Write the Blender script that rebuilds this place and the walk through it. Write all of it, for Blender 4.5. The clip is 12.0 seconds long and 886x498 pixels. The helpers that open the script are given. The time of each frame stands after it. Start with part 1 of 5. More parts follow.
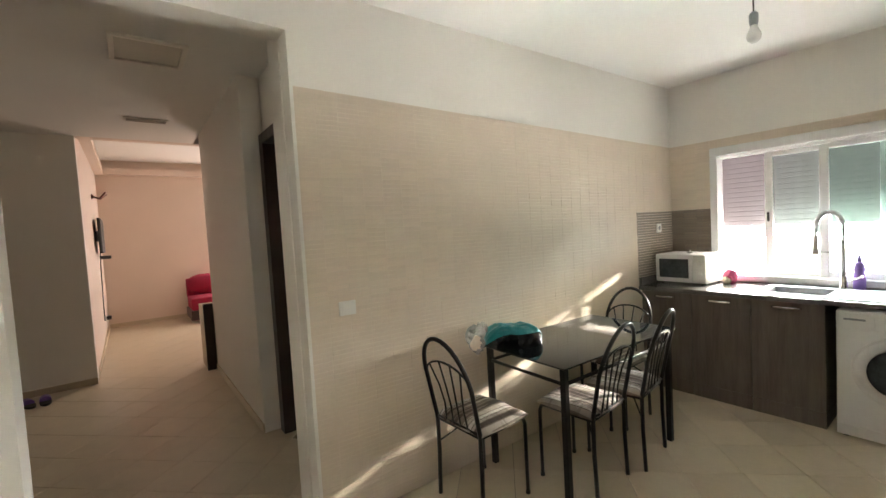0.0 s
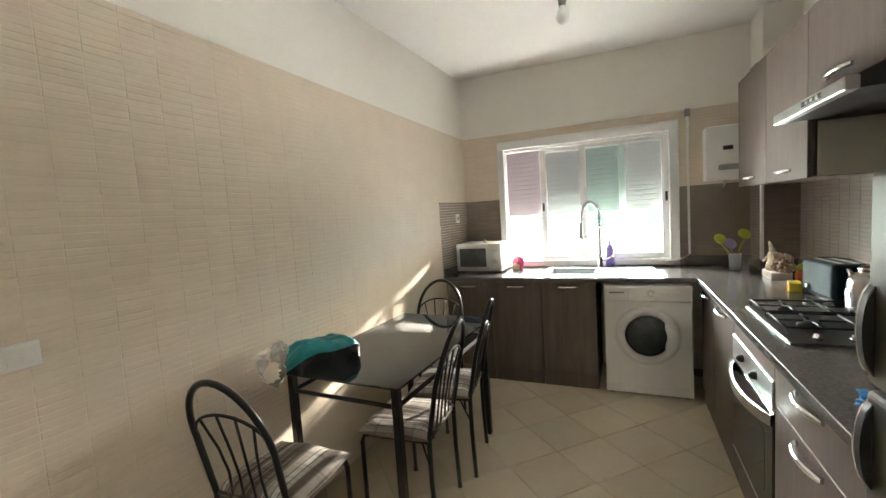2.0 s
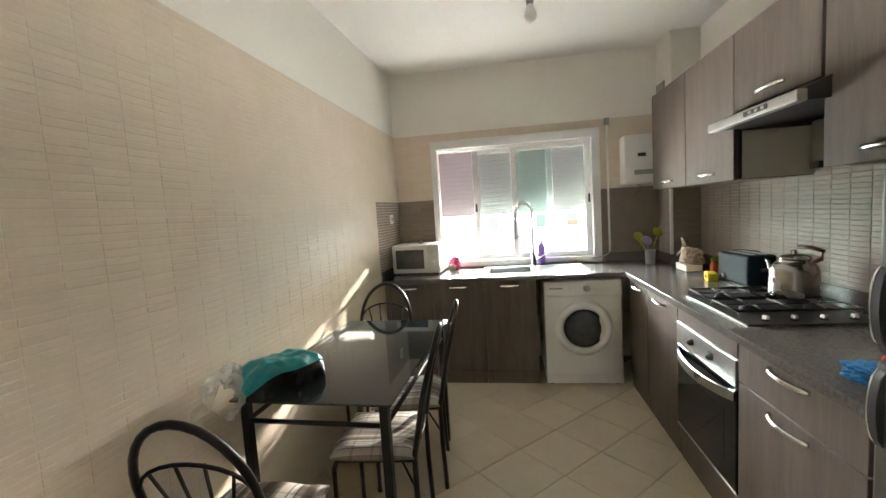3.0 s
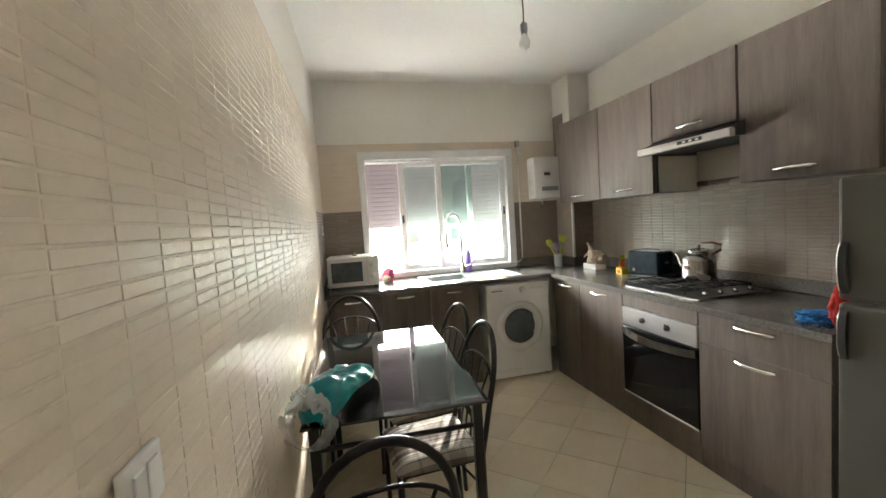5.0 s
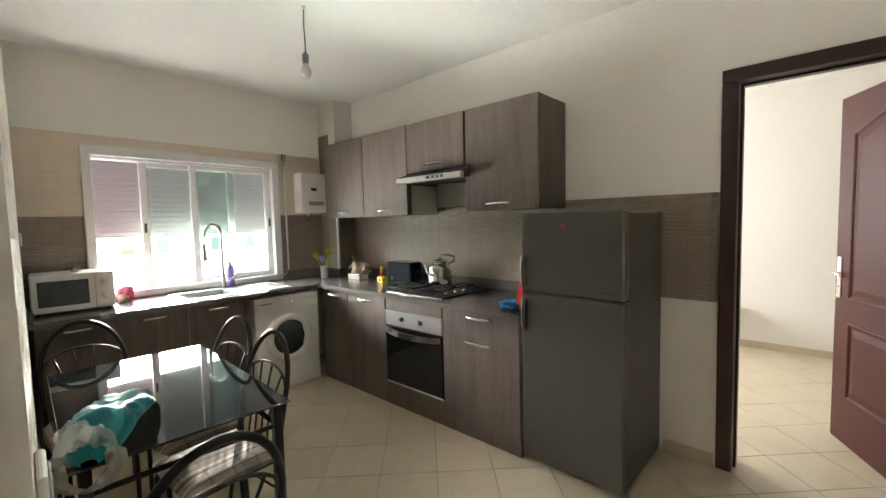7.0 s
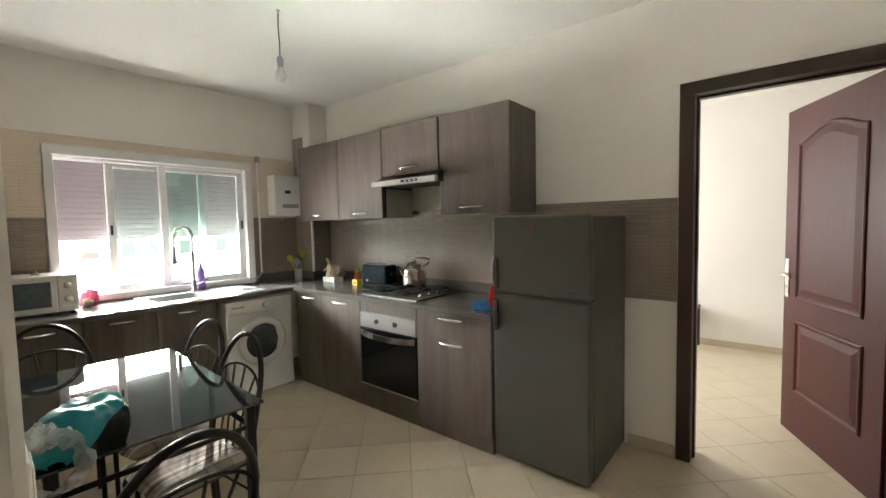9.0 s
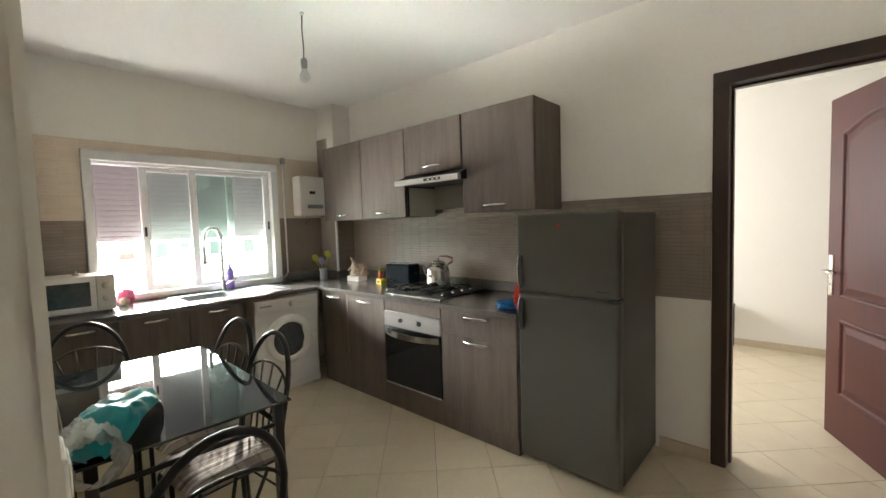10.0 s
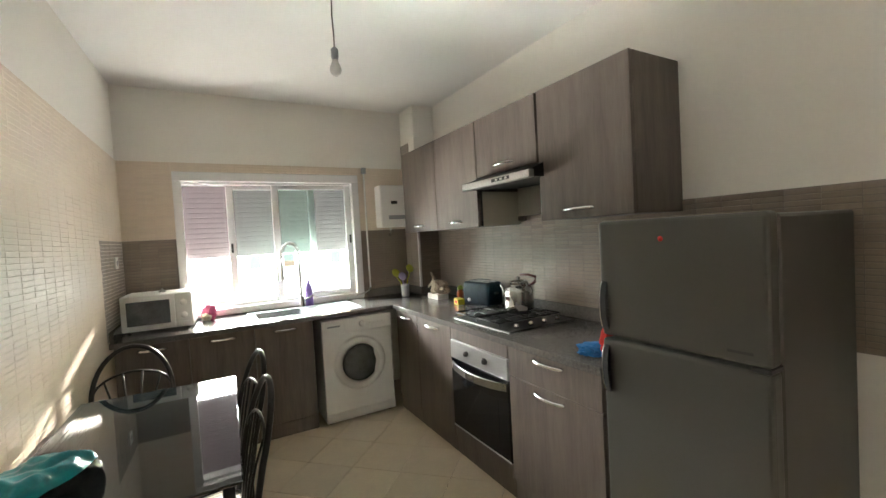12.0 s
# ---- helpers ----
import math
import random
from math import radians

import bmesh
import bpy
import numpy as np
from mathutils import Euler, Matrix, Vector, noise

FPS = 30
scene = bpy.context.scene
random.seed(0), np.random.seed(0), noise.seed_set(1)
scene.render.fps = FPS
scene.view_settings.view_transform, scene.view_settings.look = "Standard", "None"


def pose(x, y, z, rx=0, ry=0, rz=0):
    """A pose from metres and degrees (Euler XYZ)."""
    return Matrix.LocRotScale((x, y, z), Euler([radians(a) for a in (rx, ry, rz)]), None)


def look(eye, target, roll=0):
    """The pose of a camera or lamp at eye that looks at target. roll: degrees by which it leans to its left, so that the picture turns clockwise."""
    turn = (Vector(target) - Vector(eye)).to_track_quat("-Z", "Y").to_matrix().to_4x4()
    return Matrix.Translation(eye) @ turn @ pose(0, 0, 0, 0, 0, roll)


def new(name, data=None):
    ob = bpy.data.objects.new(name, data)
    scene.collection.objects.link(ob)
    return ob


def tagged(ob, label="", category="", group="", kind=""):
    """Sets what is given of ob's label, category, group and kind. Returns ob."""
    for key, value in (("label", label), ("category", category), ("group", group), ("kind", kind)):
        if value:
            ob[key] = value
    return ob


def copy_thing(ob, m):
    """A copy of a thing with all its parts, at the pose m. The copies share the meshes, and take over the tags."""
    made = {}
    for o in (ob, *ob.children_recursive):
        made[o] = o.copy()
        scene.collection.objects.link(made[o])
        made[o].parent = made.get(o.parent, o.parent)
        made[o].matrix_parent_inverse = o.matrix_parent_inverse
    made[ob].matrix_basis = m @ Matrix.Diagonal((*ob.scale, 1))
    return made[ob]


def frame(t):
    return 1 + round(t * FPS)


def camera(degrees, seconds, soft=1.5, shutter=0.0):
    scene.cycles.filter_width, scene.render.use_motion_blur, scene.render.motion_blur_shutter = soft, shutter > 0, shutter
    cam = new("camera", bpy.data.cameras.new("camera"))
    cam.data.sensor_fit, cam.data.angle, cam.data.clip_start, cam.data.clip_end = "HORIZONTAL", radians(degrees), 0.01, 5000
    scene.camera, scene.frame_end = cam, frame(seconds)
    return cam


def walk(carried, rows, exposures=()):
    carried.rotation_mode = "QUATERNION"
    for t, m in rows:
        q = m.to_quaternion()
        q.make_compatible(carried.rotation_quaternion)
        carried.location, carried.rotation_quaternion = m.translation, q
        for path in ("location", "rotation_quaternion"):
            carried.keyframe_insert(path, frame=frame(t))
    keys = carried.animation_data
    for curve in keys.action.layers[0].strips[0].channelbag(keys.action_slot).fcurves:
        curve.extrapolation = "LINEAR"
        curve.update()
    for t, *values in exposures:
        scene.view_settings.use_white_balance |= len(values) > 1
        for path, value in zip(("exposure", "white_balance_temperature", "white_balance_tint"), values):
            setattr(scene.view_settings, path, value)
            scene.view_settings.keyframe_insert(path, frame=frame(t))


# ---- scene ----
cam = camera(93.6, 12.0)
PATH = [
    (0, (0.087, 0.069, 1.503), (1.29, 1.664, 1.402), -3.3),
    (0.5, (0.064, 0.133, 1.475), (1.402, 1.616, 1.368), -3.7),
    (1, (0.096, 0.181, 1.464), (1.589, 1.505, 1.325), -3.6),
    (1.5, (0.239, 0.364, 1.426), (1.924, 1.43, 1.273), -3.7),
    (2, (0.405, 0.525, 1.439), (2.23, 1.326, 1.271), -3.7),
    (2.5, (0.453, 0.723, 1.428), (2.377, 1.24, 1.253), -3.4),
    (3, (0.42, 0.914, 1.43), (2.385, 1.237, 1.249), -3.6),
    (5, (0.412, 1.832, 1.41), (2.349, 1.357, 1.271), -3.7),
    (5.5, (0.473, 1.959, 1.41), (2.302, 1.16, 1.284), -3.3),
    (6, (0.492, 1.987, 1.422), (2.164, 0.897, 1.299), -2.6),
    (6.5, (0.371, 2.058, 1.433), (1.87, 0.74, 1.305), -1.8),
    (7, (0.268, 2.111, 1.437), (1.617, 0.64, 1.304), -1.4),
    (7.5, (0.232, 2.128, 1.445), (1.486, 0.575, 1.312), -1.2),
    (9.5, (0.22, 2.142, 1.43), (1.496, 0.606, 1.318), -1.3),
    (10, (0.239, 2.133, 1.429), (1.584, 0.657, 1.309), -1.8),
    (10.5, (0.262, 2.055, 1.407), (1.704, 0.672, 1.301), -2.1),
    (11, (0.298, 1.876, 1.449), (1.848, 0.616, 1.344), -2.9),
    (11.5, (0.344, 1.654, 1.439), (1.992, 0.523, 1.354), -3.0),
    (12, (0.413, 1.406, 1.454), (2.155, 0.424, 1.387), -3.2),
]
walk(cam, [(t, look(eye, target, roll)) for t, eye, target, roll in PATH], exposures=[(0.0, 2.88), (3.2, 2.78), (5.2, 2.78), (7.0, 2.69), (10.5, 2.66), (12.0, 2.77)])

# ---- world and large lights ----
SUN_DIR = Vector((-1.0, 0.50, -0.300)).normalized()  # the way the sunlight travels
world = bpy.data.worlds.new("world")
scene.world = world
world.use_nodes = True
wn = world.node_tree.nodes
sky = wn.new("ShaderNodeTexSky")
sky.sky_type = "NISHITA"
sky.sun_disc = False
sky.sun_elevation = math.asin(-SUN_DIR.z)
sky.sun_rotation = math.atan2(-SUN_DIR.x, -SUN_DIR.y)
sky.dust_density = 2.0
wn["Background"].inputs["Strength"].default_value = 0.15
world.node_tree.links.new(sky.outputs["Color"], wn["Background"].inputs["Color"])


def lamp(name, kind, m, energy, color, **more):
    data = bpy.data.lights.new(name, kind)
    data.energy, data.color = energy, color
    ob = new(name, data)
    ob.matrix_world = m
    for key, value in more.items():
        if key == "size":
            data.shape, data.size, data.size_y = "RECTANGLE", value[0], value[1]
        if key == "angle":
            data.angle = value
    return ob


lamp("sun", "SUN", look((20, -10, 8), Vector((20, -10, 8)) + SUN_DIR), 2.1, (1.0, 0.93, 0.82), angle=radians(2.0))
# daylight from the sky above the houses, through the kitchen window
lamp("sky_light_kitchen", "AREA", look((9.0, 1.9, 2.55), (4.4, 0.87, 1.2)), 920.0, (0.985, 0.97, 0.955), size=(6.0, 2.1))
# added unseen lamps below the sill, for light thrown up by the street
lamp("bounce_light_near", "AREA", look((7.6, 1.3, -1.9), (7.6, 1.301, 5.0)), 960.0, (0.99, 0.95, 0.905), size=(7.0, 5.2))
lamp("bounce_light_far", "AREA", look((10.0, 1.6, -1.25), (4.4, 0.87, 1.2)), 780.0, (0.99, 0.955, 0.915), size=(7.0, 2.2))
# added fill lamps before assumed, unseen windows of the neighbouring and living rooms
lamp("fill_light_bedroom", "AREA", look((3.20, -2.2, 1.55), (0.5, -1.7, 1.0)), 16.0, (0.97, 0.98, 1.0), size=(1.3, 1.2))
lamp("fill_light_living", "AREA", look((2.75, 9.85, 1.6), (0.6, 7.0, 1.0)), 11.5, (1.0, 0.86, 0.78), size=(1.2, 1.2))


# ---- materials ----
def node(nt, kind, **values):
    n = nt.nodes.new(kind)
    for k, v in values.items():
        n.inputs[k.replace("_", " ")].default_value = v
    return n


def mat(name, color, rough=0.5, metal=0.0, var=0.08, scale=6.0, fine=90.0, bump=0.05, rand=0.0, stretch=(1, 1, 1), spec=0.5,
        stain=0.0, coat=0.0):
    """A procedural surface: two scales of tone, roughness wear, fine relief, and a tone of its own for each object."""
    m = bpy.data.materials.new(name)
    m.use_nodes = True
    nt = m.node_tree
    p = nt.nodes["Principled BSDF"]
    p.inputs["Roughness"].default_value = rough
    p.inputs["Metallic"].default_value = metal
    p.inputs["Specular IOR Level"].default_value = spec
    p.inputs["Coat Weight"].default_value = coat
    tc = nt.nodes.new("ShaderNodeTexCoord")
    mp = nt.nodes.new("ShaderNodeMapping")
    mp.inputs["Scale"].default_value = stretch
    nt.links.new(tc.outputs["Object"], mp.inputs["Vector"])
    big = node(nt, "ShaderNodeTexNoise", Scale=scale, Detail=4.0)
    small = node(nt, "ShaderNodeTexNoise", Scale=fine, Detail=3.0)
    nt.links.new(mp.outputs[0], big.inputs["Vector"])
    nt.links.new(mp.outputs[0], small.inputs["Vector"])
    add = nt.nodes.new("ShaderNodeMath")
    add.operation = "MULTIPLY_ADD"
    nt.links.new(small.outputs["Fac"], add.inputs[0])
    add.inputs[1].default_value = 0.5
    nt.links.new(big.outputs["Fac"], add.inputs[2])
    rng = node(nt, "ShaderNodeMapRange")
    rng.inputs["From Min"].default_value, rng.inputs["From Max"].default_value = 0.45, 1.05
    rng.inputs["To Min"].default_value, rng.inputs["To Max"].default_value = 1 - var, 1 + var
    nt.links.new(add.outputs[0], rng.inputs["Value"])
    last = rng.outputs[0]
    if rand:
        info = nt.nodes.new("ShaderNodeObjectInfo")
        r2 = node(nt, "ShaderNodeMapRange")
        r2.inputs["To Min"].default_value, r2.inputs["To Max"].default_value = 1 - rand, 1 + rand
        nt.links.new(info.outputs["Random"], r2.inputs["Value"])
        mul = nt.nodes.new("ShaderNodeMath")
        mul.operation = "MULTIPLY"
        nt.links.new(last, mul.inputs[0])
        nt.links.new(r2.outputs[0], mul.inputs[1])
        last = mul.outputs[0]
    col = nt.nodes.new("ShaderNodeVectorMath")
    col.operation = "SCALE"
    col.inputs[0].default_value = color
    nt.links.new(last, col.inputs["Scale"])
    nt.links.new(col.outputs[0], p.inputs["Base Color"])
    if bump:
        b = node(nt, "ShaderNodeBump", Strength=bump, Distance=0.004)
        nt.links.new(add.outputs[0], b.inputs["Height"])
        nt.links.new(b.outputs[0], p.inputs["Normal"])
    rr = node(nt, "ShaderNodeMapRange")
    rr.inputs["To Min"].default_value, rr.inputs["To Max"].default_value = rough * 0.8, min(1, rough * 1.2)
    nt.links.new(big.outputs["Fac"], rr.inputs["Value"])
    nt.links.new(rr.outputs[0], p.inputs["Roughness"])
    return m


def glass_mat(name, tint):
    m = bpy.data.materials.new(name)
    m.use_nodes = True
    nt = m.node_tree
    nt.nodes.remove(nt.nodes["Principled BSDF"])
    tr = nt.nodes.new("ShaderNodeBsdfTransparent")
    tr.inputs[0].default_value = (*tint, 1)
    gl = node(nt, "ShaderNodeBsdfGlossy", Roughness=0.02)
    lw = node(nt, "ShaderNodeFresnel", IOR=1.45)
    mx = nt.nodes.new("ShaderNodeMixShader")
    nt.links.new(lw.outputs[0], mx.inputs[0])
    nt.links.new(tr.outputs[0], mx.inputs[1])
    nt.links.new(gl.outputs[0], mx.inputs[2])
    nt.links.new(mx.outputs[0], nt.nodes["Material Output"].inputs[0])
    return m


def thin_mat(name, color, through_share=0.4, rough=0.5):
    """A thin plastic that lets part of the light through."""
    m = bpy.data.materials.new(name)
    m.use_nodes = True
    nt = m.node_tree
    p = nt.nodes["Principled BSDF"]
    p.inputs["Base Color"].default_value = (*color, 1)
    p.inputs["Roughness"].default_value = rough
    t = nt.nodes.new("ShaderNodeBsdfTranslucent")
    t.inputs[0].default_value = (*color, 1)
    mx = nt.nodes.new("ShaderNodeMixShader")
    mx.inputs[0].default_value = through_share
    nt.links.new(p.outputs[0], mx.inputs[1])
    nt.links.new(t.outputs[0], mx.inputs[2])
    nt.links.new(mx.outputs[0], nt.nodes["Material Output"].inputs[0])
    return m


M_PAINT = mat("white_wall_paint", (0.82, 0.79, 0.73), 0.55, var=0.03, scale=1.5, fine=60, bump=0.03)
M_CEIL = mat("ceiling_paint", (0.80, 0.79, 0.75), 0.7, var=0.03, scale=1.2, fine=50, bump=0.05)
M_WARM = mat("pinkish_wall_paint", (0.74, 0.62, 0.53), 0.6, var=0.04, scale=1.5, fine=60, bump=0.03)
M_TAN = mat("beige_glazed_tile", (0.70, 0.60, 0.485), 0.43, var=0.05, scale=5, fine=70, bump=0.03, rand=0.03, spec=0.2)
M_TANJ = mat("beige_tile_joint", (0.71, 0.615, 0.50), 0.9, var=0.1)
M_DARK = mat("taupe_glazed_tile", (0.250, 0.203, 0.163), 0.38, spec=0.42, var=0.10, scale=9, fine=80, bump=0.1, rand=0.10)
M_DARKJ = mat("taupe_tile_joint", (0.20, 0.175, 0.148), 0.8, var=0.1)
M_FLOOR = mat("cream_floor_tile", (0.60, 0.515, 0.375), 0.32, var=0.06, scale=7, fine=60, bump=0.05, rand=0.05)
M_GROUT = mat("floor_grout", (0.27, 0.23, 0.17), 0.9, var=0.15)
M_SKIRT = mat("beige_skirting_tile", (0.55, 0.46, 0.33), 0.4, var=0.08)
M_WOOD = mat("grey_brown_woodgrain", (0.132, 0.107, 0.089), 0.48, spec=0.32, var=0.30, scale=2.2, fine=14, bump=0.05, stretch=(9, 9, 0.8), rand=0.04)
M_COUNTER = mat("grey_speckled_worktop", (0.135, 0.128, 0.116), 0.20, var=0.36, scale=110, fine=380, bump=0.01)
M_WHITE = mat("white_enamel", (0.80, 0.79, 0.76), 0.35, var=0.03, scale=3, bump=0.0)
M_PLASTIC = mat("white_plastic", (0.78, 0.77, 0.73), 0.4, var=0.04, bump=0.0)
M_ALU = mat("white_lacquered_aluminium", (0.76, 0.755, 0.745), 0.35, var=0.03, bump=0.0)
M_STEEL = mat("brushed_steel", (0.52, 0.51, 0.49), 0.36, 1.0, var=0.08, scale=4, fine=120, bump=0.02, stretch=(1, 1, 12))
M_SINK = mat("satin_steel_sink", (0.40, 0.41, 0.43), 0.5, 0.6, var=0.08, scale=6, fine=120, bump=0.02)
M_CHROME = mat("chrome", (0.80, 0.80, 0.80), 0.12, 1.0, var=0.03, bump=0.0)
M_HANDLE = mat("worn_chrome", (0.62, 0.60, 0.55), 0.28, 1.0, var=0.10, scale=20, bump=0.02)
M_BLACK = mat("black_lacquered_tube", (0.016, 0.014, 0.013), 0.30, spec=0.25, var=0.15, scale=8, bump=0.02)
M_BLACKP = mat("black_plastic", (0.02, 0.02, 0.02), 0.5, var=0.1, bump=0.0)
M_OVENGL = mat("black_oven_glass", (0.008, 0.008, 0.009), 0.06, var=0.1, bump=0.0)
M_TABLE = mat("black_table_glass", (0.012, 0.016, 0.017), 0.03, var=0.05, bump=0.0, spec=0.9)
M_FRIDGE = mat("dark_grey_metallic_lacquer", (0.096, 0.095, 0.080), 0.40, 0.35, var=0.06, scale=3, fine=200, bump=0.02)
M_DOOR = mat("dark_mahogany_varnish", (0.078, 0.022, 0.017), 0.48, spec=0.22, var=0.25, scale=3, fine=40, bump=0.05, stretch=(10, 10, 0.8))
M_FRAME = mat("dark_brown_frame_varnish", (0.035, 0.018, 0.014), 0.4, var=0.2, scale=3, fine=40, bump=0.04, stretch=(8, 8, 1))
# white slats, base colour darkened to offset the light bounced off the sill
M_SHUTTER = thin_mat("greyed_shutter_slat", (0.21, 0.19, 0.195), 0.36, 0.85)
M_PANBACK = mat("pale_filler_panel", (0.58, 0.56, 0.49), 0.5, var=0.06)
M_GLASS = glass_mat("green_tinted_glass", (0.87, 0.955, 0.925))
M_ALUM = mat("dull_aluminium", (0.43, 0.41, 0.385), 0.27, 1.0, var=0.08, scale=10, fine=60, bump=0.05)
M_TAUPE = mat("grey_taupe_tile", (0.25, 0.22, 0.18), 0.4, var=0.1, bump=0.02)
M_DSTEEL = mat("dark_stained_steel", (0.07, 0.067, 0.063), 0.38, 0.6, var=0.15, scale=9, bump=0.02)
M_FACADE_GLOW = mat("glowing_white_render", (0.60, 0.575, 0.54), 0.8, var=0.05, scale=0.7, fine=8)
M_FACWIN = mat("glowing_window_pane", (0.10, 0.105, 0.10), 0.8, var=0.1, bump=0.0)
# panes get an added glow too, weaker than the wall around them
pw = M_FACWIN.node_tree.nodes["Principled BSDF"]
pw.inputs["Emission Color"].default_value = (1.0, 0.95, 0.88, 1)
pw.inputs["Emission Strength"].default_value = 0.15
M_PORT = mat("smoked_porthole_glass", (0.075, 0.084, 0.088), 0.10, var=0.35, scale=14, bump=0.0)
M_RED = mat("pale_glowing_red", (0.55, 0.25, 0.18), 0.7)
pa = M_RED.node_tree.nodes["Principled BSDF"]   # paler red and an added glow imitate overexposure
pa.inputs["Emission Color"].default_value = (1.0, 0.62, 0.52, 1)
pa.inputs["Emission Strength"].default_value = 0.08
pf = M_FACADE_GLOW.node_tree.nodes["Principled BSDF"]   # added glow makes the far facade overexposed and throws light into the room
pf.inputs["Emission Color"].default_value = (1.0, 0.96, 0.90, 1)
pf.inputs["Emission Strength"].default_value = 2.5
M_ROAD = mat("pale_ground", (0.32, 0.30, 0.27), 0.9, var=0.2, scale=0.4, fine=6)


# ---- mesh helpers ----
def box(bm, lo, hi, bev=0.0, seg=1):
    r = bmesh.ops.create_cube(bm, size=1.0)
    vs = r["verts"]
    c = [(a + b) / 2 for a, b in zip(lo, hi)]
    d = [abs(b - a) for a, b in zip(lo, hi)]
    for v in vs:
        v.co = Vector((c[0] + v.co.x * d[0], c[1] + v.co.y * d[1], c[2] + v.co.z * d[2]))
    if bev:
        es = list({e for v in vs for e in v.link_edges})
        bmesh.ops.bevel(bm, geom=es, offset=bev, segments=seg, affect="EDGES", profile=0.5)
    return vs


def tube(bm, pts, r, n=8, closed=False, r_end=None):
    pts = [Vector(p) for p in pts]
    k = len(pts)
    rings, up = [], None
    for i, p in enumerate(pts):
        a = pts[(i - 1) % k] if closed or i else p
        b = pts[(i + 1) % k] if closed or i < k - 1 else p
        d = (b - a).normalized()
        if up is None:
            up = Vector((0, 0, 1)) if abs(d.z) < 0.9 else Vector((1, 0, 0))
        side = d.cross(up).normalized()
        up = side.cross(d).normalized()
        rad = r if r_end is None else r + (r_end - r) * i / (k - 1)
        rings.append([bm.verts.new(p + rad * (math.cos(2 * math.pi * j / n) * side + math.sin(2 * math.pi * j / n) * up)) for j in range(n)])
    for i in range(k if closed else k - 1):
        a, b = rings[i], rings[(i + 1) % k]
        for j in range(n):
            f = bm.faces.new((a[j], a[(j + 1) % n], b[(j + 1) % n], b[j]))
            f.smooth = True
    if not closed:
        bm.faces.new(rings[0])
        bm.faces.new(rings[-1][::-1])


def lathe(bm, prof, at=(0, 0, 0), n=24, axis="z"):
    """Turns a profile of (radius, height) about an upright axis, or one along x or y."""
    def put(r, h, a):
        c, s = r * math.cos(a), r * math.sin(a)
        q = {"z": (c, s, h), "x": (h, c, s), "y": (s, h, c)}[axis]
        return Vector(at) + Vector(q)
    rings = [[bm.verts.new(put(max(r, 1e-4), h, 2 * math.pi * j / n)) for j in range(n)] for r, h in prof]
    for a, b in zip(rings, rings[1:]):
        for j in range(n):
            f = bm.faces.new((a[j], a[(j + 1) % n], b[(j + 1) % n], b[j]))
            f.smooth = True
    bm.faces.new(rings[0][::-1])
    bm.faces.new(rings[-1])


def prism(bm, outline, axis, lo, hi):
    """An outline of 2D points pushed out along an axis."""
    def put(p, h):
        return {"x": (h, p[0], p[1]), "y": (p[0], h, p[1]), "z": (p[0], p[1], h)}[axis]
    a = [bm.verts.new(put(p, lo)) for p in outline]
    b = [bm.verts.new(put(p, hi)) for p in outline]
    n = len(outline)
    bm.faces.new(a[::-1])
    bm.faces.new(b)
    for i in range(n):
        bm.faces.new((a[i], a[(i + 1) % n], b[(i + 1) % n], b[i]))


def part(name, bm, material, parent=None, label="", m=None):
    bmesh.ops.recalc_face_normals(bm, faces=bm.faces[:])
    me = bpy.data.meshes.new(name)
    bm.to_mesh(me)
    bm.free()
    me.materials.append(material)
    ob = new(name, me)
    if parent:
        ob.parent = parent
    if m is not None:
        ob.matrix_basis = m
    if label:
        ob["label"] = label
    return ob


def bpart(name, lo, hi, material, parent=None, label="", bev=0.003, seg=1):
    bm = bmesh.new()
    box(bm, lo, hi, bev, seg)
    return part(name, bm, material, parent, label)


def tpart(name, pts, r, material, parent=None, label="", n=8, closed=False, r_end=None):
    bm = bmesh.new()
    tube(bm, pts, r, n, closed, r_end)
    return part(name, bm, material, parent, label)


def lpart(name, prof, at, material, parent=None, label="", n=24, axis="z"):
    bm = bmesh.new()
    lathe(bm, prof, at, n, axis)
    return part(name, bm, material, parent, label)


def thing(name, at, label, category, group="", rz=0.0):
    ob = new(name)
    ob.empty_display_size = 0.1
    ob.matrix_basis = pose(*at, 0, 0, rz)
    return tagged(ob, label, category, group)


def struct(name, boxes, material, label, category, m=None):
    for i, (lo, hi) in enumerate(boxes):
        bm = bmesh.new()
        box(bm, lo, hi)
        ob = part(name if len(boxes) == 1 else "%s_%d" % (name, i + 1), bm, material, None, "", m)
        tagged(ob, label, category, "", "structure")


# ---- the plan ----
X_W, X_E = -0.75, 4.355          # kitchen, from behind the walker to the window wall
Y_S, Z_C = -0.605, 2.72          # fridge wall, ceiling
N_X0, N_Y0 = 0.76, 2.109         # end of the tiled wall at the passage
N_ANG = math.degrees(math.atan2(1.978 - N_Y0, X_E - N_X0))
N_LEN = math.hypot(X_E - N_X0, 1.978 - N_Y0)
M_N = pose(N_X0, N_Y0, 0, 0, 0, N_ANG)   # frame of the tiled wall: x along it, y into it
Y_FAR, Z_TOP = -3.37, 0.885      # far wall of the neighbouring room, worktop height
WIN = (0.14, 1.60, 0.93, 2.02)   # kitchen window opening: y, y, z, z
DOOR = (-0.20, 0.615, 2.13)      # door opening: x, x, height

